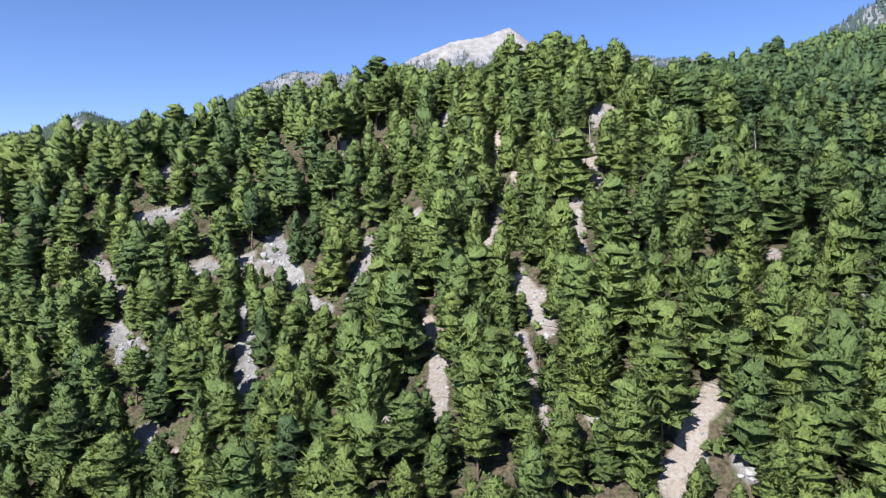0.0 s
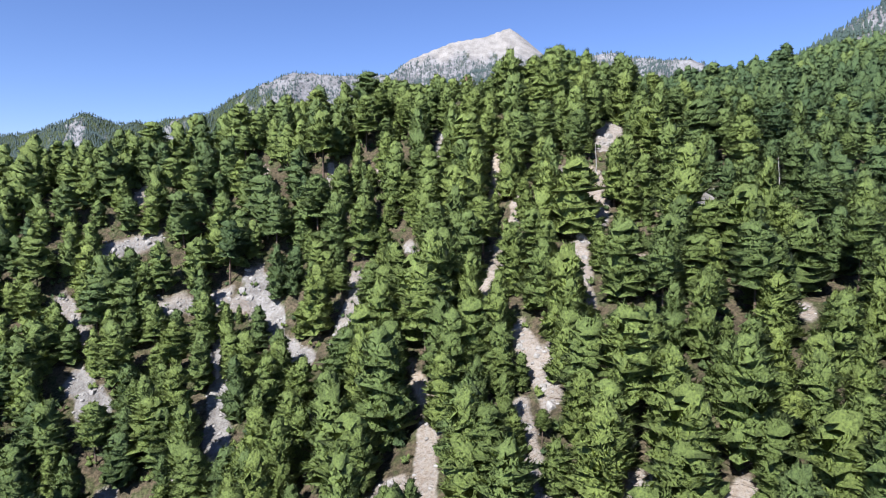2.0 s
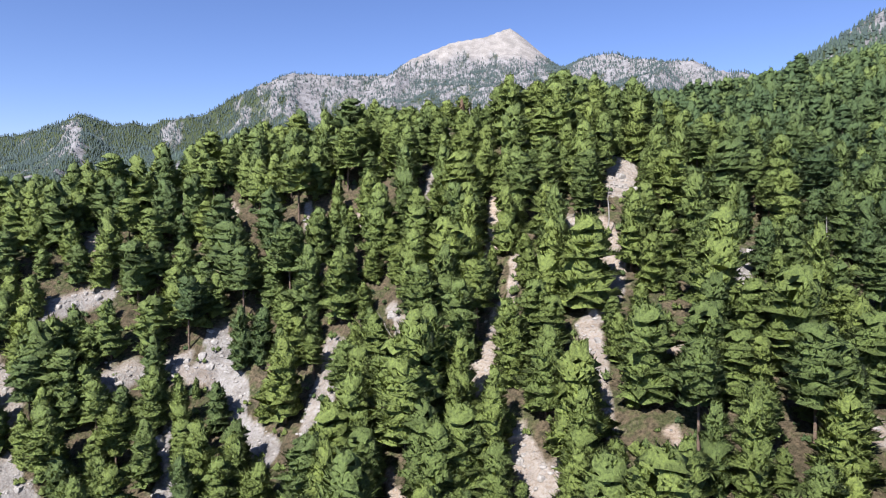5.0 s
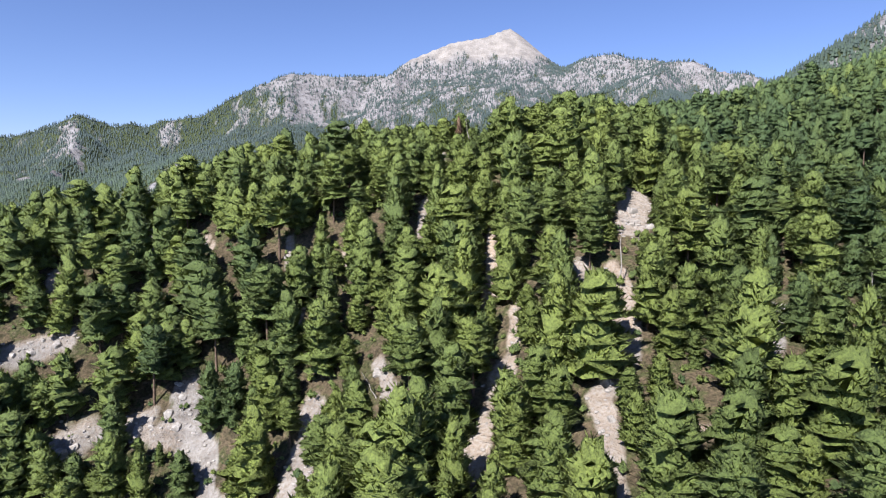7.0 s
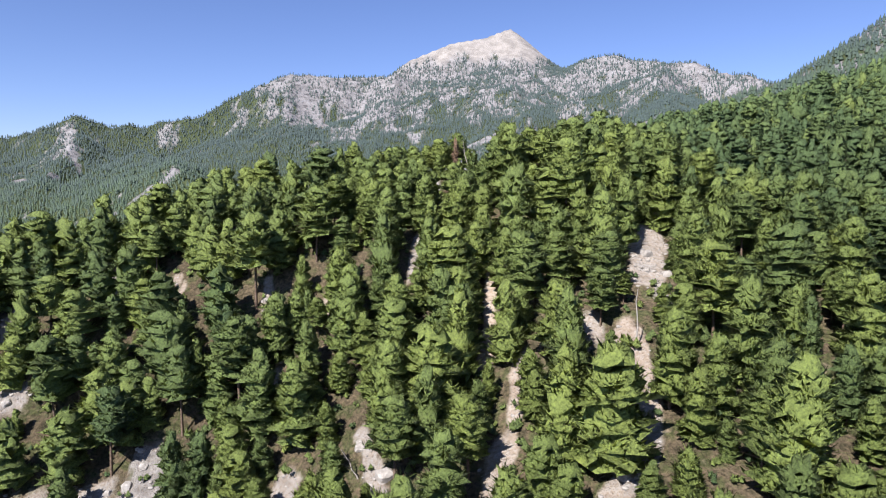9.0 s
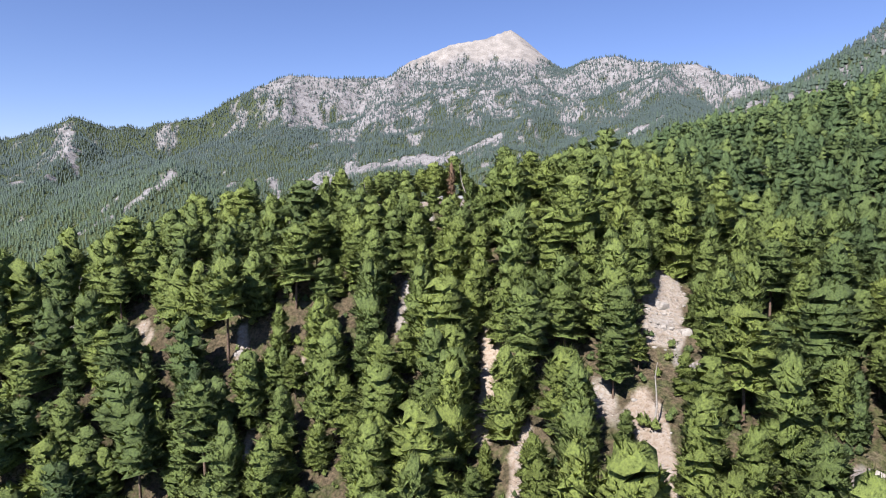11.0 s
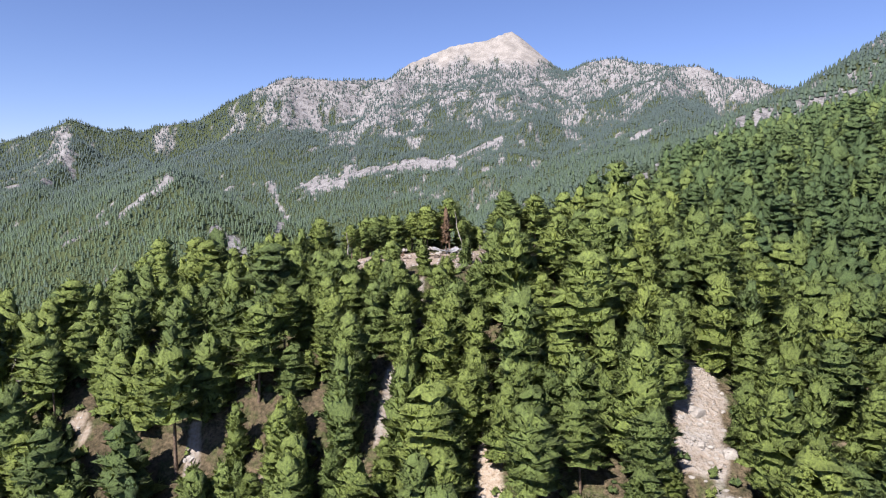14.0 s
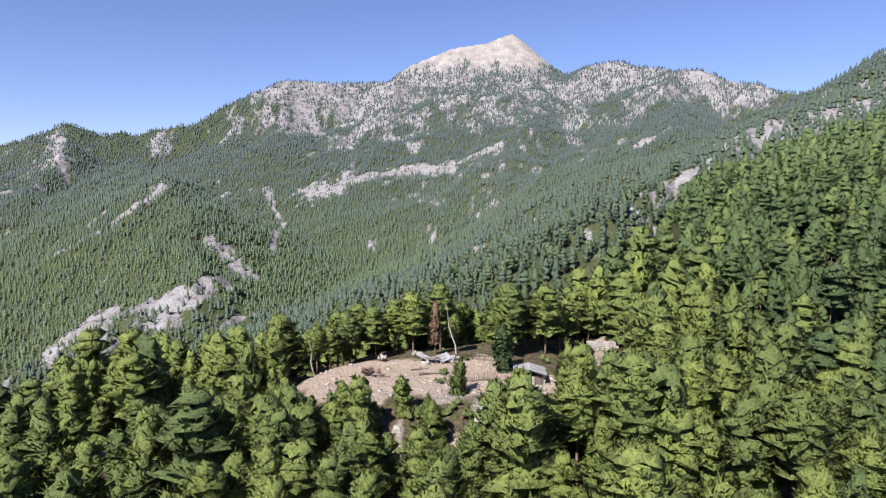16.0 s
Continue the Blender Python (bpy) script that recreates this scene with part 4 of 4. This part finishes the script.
def stone_hut(x, y, turn):
    """A low herder's hut: dry stone walls, a patched grey roof with a dark gap below the eave."""
    r = random.Random(5)
    hut = thing("stone_hut", "low dry stone hut with a patched grey roof", "hut", pose(x, y, ground_z(x, y) - 0.1, 0, 0, turn) @ Matrix.Scale(0.88, 4))
    for name, sx, sy, px, py, h in (("front_wall", 2.9, 0.4, -0.8, -1.5, 1.5), ("back_wall", 4.6, 0.4, 0, 1.5, 1.7), ("side_wall", 0.4, 2.6, -2.1, 0, 1.6), ("side_wall", 0.4, 2.6, 2.1, 0, 1.6)):
        bm = bmesh.new()
        rows = int(h / 0.26)
        for k in range(rows):
            along = sx if sx > sy else sy
            p = -along / 2
            while p < along / 2 - 0.05:
                w = min(r.uniform(0.3, 0.6), along / 2 - p)
                c = p + w / 2
                ox, oy = (c, 0) if sx > sy else (0, c)
                box(bm, (w - 0.02) if sx > sy else sx, sy if sx > sy else (w - 0.02), 0.25, pose(px + ox, py + oy, 0.13 + k * 0.26, 0, 0, r.uniform(-3, 3)), 0.03, r)
                p += w
        part(name, bm, MASONRY, hut)
    part("door", boxed(0.95, 0.08, 1.45, pose(1.25, -1.42, 0.74), 0.01, r, 0.01), TIMBER, hut, "dark plank door")
    part("door_post", boxed(0.14, 0.16, 1.75, pose(1.82, -1.5, 0.87), 0.02, r), TIMBER, hut)
    for side in (-1, 1):
        part("gable_rafter", boxed(2.6, 0.2, 0.2, pose(side * 1.2, -2.1, 2.08, 0, side * 17, 0), 0.02, r), TIMBER, hut)
    part("ridge_beam", boxed(0.16, 4.4, 0.16, pose(0, -0.2, 2.46), 0.02, r), TIMBER, hut)
    for side in (-1, 1):
        for k in range(4):
            m = pose(side * 1.22, -1.75 + k * 1.08, 2.22 + r.uniform(-0.02, 0.02), r.uniform(-2, 2), side * 17 + r.uniform(-2, 2), r.uniform(-2, 2))
            part("roof_sheet", boxed(2.62, 1.14, 0.06, m, 0.03, r), SLAB, hut)
    for k in range(8):
        px = r.uniform(-2.1, 2.1)
        bm = bmesh.new()
        bmesh.ops.create_icosphere(bm, subdivisions=1, radius=0.2, matrix=pose(px, r.uniform(-1.8, 1.6), 2.68 - 0.306 * abs(px), 20, 0, r.uniform(0, 90)) @ Matrix.Diagonal((1, 0.8, 0.6, 1)))
        part("roof_stone", bm, ROCK, hut)
    # pale stone apron before the door
    part("stone_apron", boxed(4.6, 1.9, 0.5, pose(-0.1, -2.9, 0.05, -10, 0, 2), 0.12, r, 0.06), ROCK, hut, "pale stone apron sloping from the hut")
    return hut


stone_hut(21.4, 190.2, -4)


def picket_fence(x0, y0, x1, y1):
    r = random.Random(9)
    length = math.hypot(x1 - x0, y1 - y0)
    turn = math.degrees(math.atan2(y1 - y0, x1 - x0))
    fence = thing("picket_fence", "rough grey fence of upright wooden stakes", "fence", pose(x0, y0, ground_z((x0 + x1) / 2, (y0 + y1) / 2) - 0.1, 0, 0, turn))
    p = 0.0
    while p < length:
        h = r.uniform(1.05, 1.6)
        bm = bmesh.new()
        bmesh.ops.create_cone(bm, cap_ends=True, segments=5, radius1=0.065, radius2=0.035, depth=h, matrix=pose(p, r.uniform(-0.05, 0.05), h / 2, r.uniform(-5, 5), r.uniform(-6, 6), 0))
        part("stake", bm, STAKE, fence)
        p += r.uniform(0.2, 0.34)
    for z in (0.45, 0.95):
        part("rail", boxed(length, 0.07, 0.08, pose(length / 2, 0.07, z, 0, r.uniform(-1, 1), 0), 0.02, r), DEAD_WOOD, fence)


picket_fence(12.1, 190.6, 17.0, 190.9)
picket_fence(14.6, 200.0, 17.2, 198.6)


def fallen_log(x, y, length, radius, turn, bits=2):
    r = random.Random(int(x * 10 + y))
    z = (ground_z(x - 0.3, y) + ground_z(x + 0.3, y)) / 2
    log = thing("fallen_log", "dark barkless log lying on the pale clearing", "log", pose(x, y, z + radius * 0.75, 0, 0, turn), "logs on the clearing")
    pts = [((k / 5 - 0.5) * length, r.uniform(-0.05, 0.05), r.uniform(-0.03, 0.03)) for k in range(6)]
    bm = bmesh.new()
    rings = []
    for k, p in enumerate(pts):
        rr = radius * (1 - 0.09 * k)
        rings.append([bm.verts.new((p[0], p[1] + rr * math.cos(a), p[2] + rr * math.sin(a))) for a in [j * 6.283 / 7 for j in range(7)]])
    for a, b in zip(rings, rings[1:]):
        for j in range(7):
            bm.faces.new((a[j], a[(j + 1) % 7], b[(j + 1) % 7], b[j]))
    bm.faces.new(rings[0][::-1])
    bm.faces.new(rings[-1])
    part("trunk", bm, TIMBER, log)
    for _ in range(bits):
        v, t, n = limb((r.uniform(-0.4, 0.4) * length, 0, 0), (r.uniform(-0.4, 0.4) * length, r.uniform(-0.5, 0.5), r.uniform(0.2, 0.6)), 0.05, 0.02)
        mesh_part("branch_stub", (v, t, n), TIMBER, log)


for args in ((6.2, 196.4, 2.7, 0.13, 18), (7.6, 193.9, 3.0, 0.14, 12), (1.3, 193.2, 1.6, 0.12, -3)):
    fallen_log(*args)


def ruin(x, y):
    """A collapsed shelter: tilted grey sheets and planks over a heap of stones."""
    r = random.Random(21)
    heap = thing("collapsed_shelter", "collapsed grey shelter of tilted sheets and stones", "ruin", pose(x, y, ground_z(x, y) - 0.1, 0, 0, 8))
    for k in range(7):
        part("sheet", boxed(r.uniform(1.2, 2.2), r.uniform(0.9, 1.5), 0.07, pose(r.uniform(-2.2, 2.2), r.uniform(-0.9, 0.7), r.uniform(0.5, 1.0), r.uniform(-6, 28), r.uniform(-22, 22), r.uniform(-40, 40)), 0.03, r), SLAB, heap)
    for k in range(5):
        part("plank", boxed(r.uniform(1.5, 2.6), 0.16, 0.06, pose(r.uniform(-2, 2), r.uniform(-1.2, 0.5), r.uniform(0.5, 1.1), r.uniform(-10, 10), r.uniform(-25, 25), r.uniform(-60, 60)), 0.01, r), TIMBER, heap)
    for k in range(14):
        bm = bmesh.new()
        bmesh.ops.create_icosphere(bm, subdivisions=1, radius=r.uniform(0.3, 0.6), matrix=pose(r.uniform(-2.6, 2.6), r.uniform(-1.3, 1.0), r.uniform(0.05, 0.4), r.uniform(0, 90), 0, r.uniform(0, 90)) @ Matrix.Diagonal((1, 0.8, 0.65, 1)))
        part("stone", bm, ROCK, heap)


ruin(8.6, 200.2)


def retaining_wall(x, y, length, height, turn):
    r = random.Random(int(x * 7 + y * 3))
    wall = thing("retaining_wall", "pale dry stone retaining wall of an old terrace", "wall", pose(x, y, min(ground_z(x, y), ground_z(x + 1, y)) - 0.2, 0, 0, turn), "terrace walls")
    z = 0.0
    while z < height:
        h = r.uniform(0.3, 0.45)
        p = -length / 2 + r.uniform(0, 0.3)
        while p < length / 2:
            w = r.uniform(0.4, 0.85)
            part("stone", boxed(w - 0.03, 0.6, h - 0.02, pose(p + w / 2, r.uniform(-0.08, 0.08) + z * 0.12, z + h / 2, r.uniform(-3, 3), r.uniform(-3, 3), r.uniform(-6, 6)), 0.05, r), ROCK, wall)
            p += w
        z += h


retaining_wall(32.3, 195.4, 5.4, 1.5, 4)
retaining_wall(35.6, 208.5, 4.6, 1.2, 2)


def shed(x, y):
    r = random.Random(2)
    ob = thing("small_shed", "small grey-roofed shed among the pines", "shed", pose(x, y, ground_z(x, y) - 0.1, 0, 0, 10))
    for px, py, sx, sy in ((0, -1.0, 2.4, 0.15), (0, 1.0, 2.4, 0.15), (-1.2, 0, 0.15, 2.0), (1.2, 0, 0.15, 2.0)):
        part("wall", boxed(sx, sy, 2.0, pose(px, py, 1.0), 0.02, r), MASONRY, ob)
    part("roof", boxed(3.0, 2.9, 0.08, pose(0, 0, 2.25, 10, 0, 0), 0.03, r), SLAB, ob, "tilted grey sheet roof")


shed(41.0, 226.0)


def crowned(name, label, x, y, data, leaf_material, size=1.0, turn=0.0):
    tree = thing(name, label, "tree", pose(x, y, ground_z(x, y) - 0.1, 0, 0, turn) @ Matrix.Scale(size, 4))
    mesh_part("trunk", data[0], BARK, tree)
    mesh_part("crown", data[1], leaf_material, tree)
    return tree


crowned("juniper_tree", "dense dark green juniper beside the stone hut", 18.3, 194.6, pine(501, height=7.0, spread=2.2, base=0.03, tiers=8, tufts=1500, tuft=0.36, top_round=0.6), JUNIPER)
crowned("dead_pine_tree", "dead pine with rusty brown needles behind the clearing", 8.3, 205.0, pine(502, height=9.0, spread=1.3, base=0.2, tiers=6, lobes=3, tufts=420, tuft=0.8, wide=0.05), RUSTY)
crowned("pine_tree", "bushy pine standing in front of the hut", 26.0, 187.0, pine(503, height=6.6, spread=2.1, base=0.05, tiers=7), NEEDLES)
crowned("pine_tree", "young pine growing on the clearing's edge", 11.6, 186.2, pine(504, height=5.0, spread=1.4, base=0.06, tiers=6, tufts=800), NEEDLES)


def snag(x, y, height, lean, seed, twigs=8, label="bare grey dead tree with broken branches"):
    r = np.random.default_rng(seed)
    tree = thing("dead_tree", label, "tree", pose(x, y, ground_z(x, y) - 0.2), "dead trees")
    pts = [np.array([lean * h + 0.12 * r.normal(), 0.1 * r.normal(), h]) for h in np.linspace(-0.3, height, 6)]
    mesh_part("trunk", tube(pts, np.linspace(0.16, 0.03, 6), 6), DEAD_WOOD, tree)
    for k in range(twigs):
        s = 0.3 + 0.65 * (k + r.random()) / twigs
        a, ln = r.random() * 6.283, (0.5 + 1.5 * r.random()) * (1.15 - s)
        base = np.array([lean * height * s, 0, height * s])
        tip = base + np.array([math.cos(a) * ln, math.sin(a) * ln, 0.45 * ln])
        twig = gather([limb(base, tip, 0.045, 0.015)] + [limb(base + (tip - base) * q, base + (tip - base) * q + r.normal(size=3) * 0.35 * ln + np.array([0, 0, 0.25 * ln]), 0.02, 0.008) for q in (0.4, 0.6, 0.75, 0.9)])
        mesh_part("branch", twig, DEAD_WOOD, tree)


for x, y, h, lean, n in ((11.6, 204.6, 8.0, -0.22, 4), (-9.8, 198.2, 6.0, -0.1, 8), (54.5, 113.0, 8.0, 0.02, 22), (57.5, 117.5, 8.5, -0.03, 22), (72.0, 175.0, 9.5, 0.01, 9), (50.5, 187.5, 7.0, 0.05, 8), (-20.5, 174.0, 8.0, 0.02, 7), (-63.0, 181.0, 5.0, 0.3, 9),
                         (21.0, 137.0, 7.0, 0.0, 5), (30.0, 131.0, 8.0, 0.0, 3), (44.0, 132.0, 7.0, 0.02, 6), (32.0, 70.0, 5.0, 0.35, 12), (-5.0, 128.0, 4.0, -0.5, 9), (86.0, 232.0, 8.0, 0.0, 20), (10.5, 168.0, 7.0, 0.03, 5)):
    snag(x, y, h, lean, int(abs(x) * 3 + y), n)


def bush(x, y, size, mat, label):
    ob = thing("bush", label, "shrub", pose(x, y, ground_z(x, y) - 0.05, 0, 0, x * 50) @ Matrix.Scale(size, 4), "bushes on the clearing")
    r = np.random.default_rng(int(abs(x) * 11 + y))
    pieces = [pad(r, np.array([r.normal() * 0.4, r.normal() * 0.4, 0.35 + 0.35 * r.random()]), 0.5, 0.9, 5, 22, np.array([0, 0, 0.4]), False, 0.75, 0.11) for _ in range(9)]
    mesh_part("foliage", gather(pieces), mat, ob)
    mesh_part("stem", limb((0, 0, -0.2), (0, 0.02, 0.5), 0.06, 0.03), BARK, ob)


for x, y, size, mat, label in ((-0.9, 193.8, 1.3, RUSTY, "dry reddish-brown bush on the bare clearing"), (9.4, 193.6, 0.9, NEEDLES, "small round green bush on the clearing"), (-5.0, 190.5, 0.5, JUNIPER, "tiny dark bush on the clearing"), (9.2, 190.2, 0.8, NEEDLES, "small round green bush on the clearing"),
                               (13.2, 200.2, 0.8, NEEDLES, "small round green bush on the clearing"), (0.4, 200.8, 1.0, DEAD_WOOD, "dry grey bush at the clearing's edge"), (5.5, 202.6, 0.9, DEAD_WOOD, "dry grey bush at the clearing's edge"), (37.6, 203.0, 0.8, NEEDLES, "small round green bush on the terrace")):
    bush(x, y, size, mat, label)


# limestone boulders and outcrops along the stony streaks
def boulder_mesh(seed, rough=0.35):
    bm = bmesh.new()
    bmesh.ops.create_icosphere(bm, subdivisions=2, radius=1.0)
    off = Vector((seed * 3.7, seed * 1.3, 0))
    for v in bm.verts:
        c = v.co.copy()
        k = 1 + rough * noise.noise(c * 1.1 + off) + 0.22 * noise.noise(c * 2.6 + off)
        v.co = Vector([max(-0.72, min(0.72, a)) for a in c * k])
    me = bpy.data.meshes.new("boulder")
    bm.to_mesh(me)
    bm.free()
    me.materials.append(ROCK)
    return me


BOULDERS = [boulder_mesh(k) for k in range(7)]
rb = random.Random(77)
for ax, ay, bx, by, half, stone in STREAKS:
    if stone < 0.5:
        continue
    count = int(2 + math.hypot(bx - ax, by - ay) * 0.28 * stone)
    for _ in range(count):
        s = rb.random()
        px, py = ax + (bx - ax) * s + rb.uniform(-0.8, 0.8) * half, ay + (by - ay) * s + rb.uniform(-1.5, 1.5)
        if -9 < px < 27 and 184 < py < 204:
            continue
        size = rb.uniform(0.35, 0.9) * (0.6 + 0.7 * stone) * (1.5 if rb.random() < 0.12 else 0.8)
        rock = new("boulder", BOULDERS[rb.randrange(7)])
        rock.matrix_basis = pose(px, py, ground_z(px, py) - 0.12 * size, rb.uniform(-20, 25), rb.uniform(-20, 20), rb.uniform(0, 360)) @ Matrix.Diagonal((size * rb.uniform(0.8, 1.5), size, size * rb.uniform(0.7, 1.3), 1))
        tagged(rock, "pale grey limestone boulder on the stony slope", "rock", "boulders on the slope")

# loose stones
unit = bmesh.new()
bmesh.ops.create_icosphere(unit, subdivisions=1, radius=1.0)
uv = np.array([v.co[:] for v in unit.verts])
ut = np.array([[v.index for v in f.verts] for f in unit.faces])
unit.free()
STONES = []
for k in range(6):
    q = np.random.default_rng(900 + k)
    v = np.clip(uv * (0.75 + 0.5 * q.random((len(uv), 1))), -0.75, 0.75) * np.array([1.2, 0.9, 0.6])
    STONES.append(((np.zeros((0, 3)), np.zeros((0, 3), int), np.zeros((0, 3))), (v, ut, uv)))
x, y = scatter(rng, -85, 90, 50, 212, 0.9)
keep = in_view(x, y)
x, y = x[keep], y[keep]
bare, stony, summit = open_ground(x, y)
keep = (rng.random(len(x)) < 0.75 * bare * (0.25 + stony)) & (bare > 0.3)
x, y = x[keep][:5200], y[keep][:5200]
n = len(x)
mass("loose_stones", "pale loose stones scattered on the bare ground", STONES, x, y, land(x, y), 0.08 + 0.4 * rng.random(n) ** 3, rng.random(n) * 6.283, rng.random(n), rng.integers(0, 6, n), ROCK)
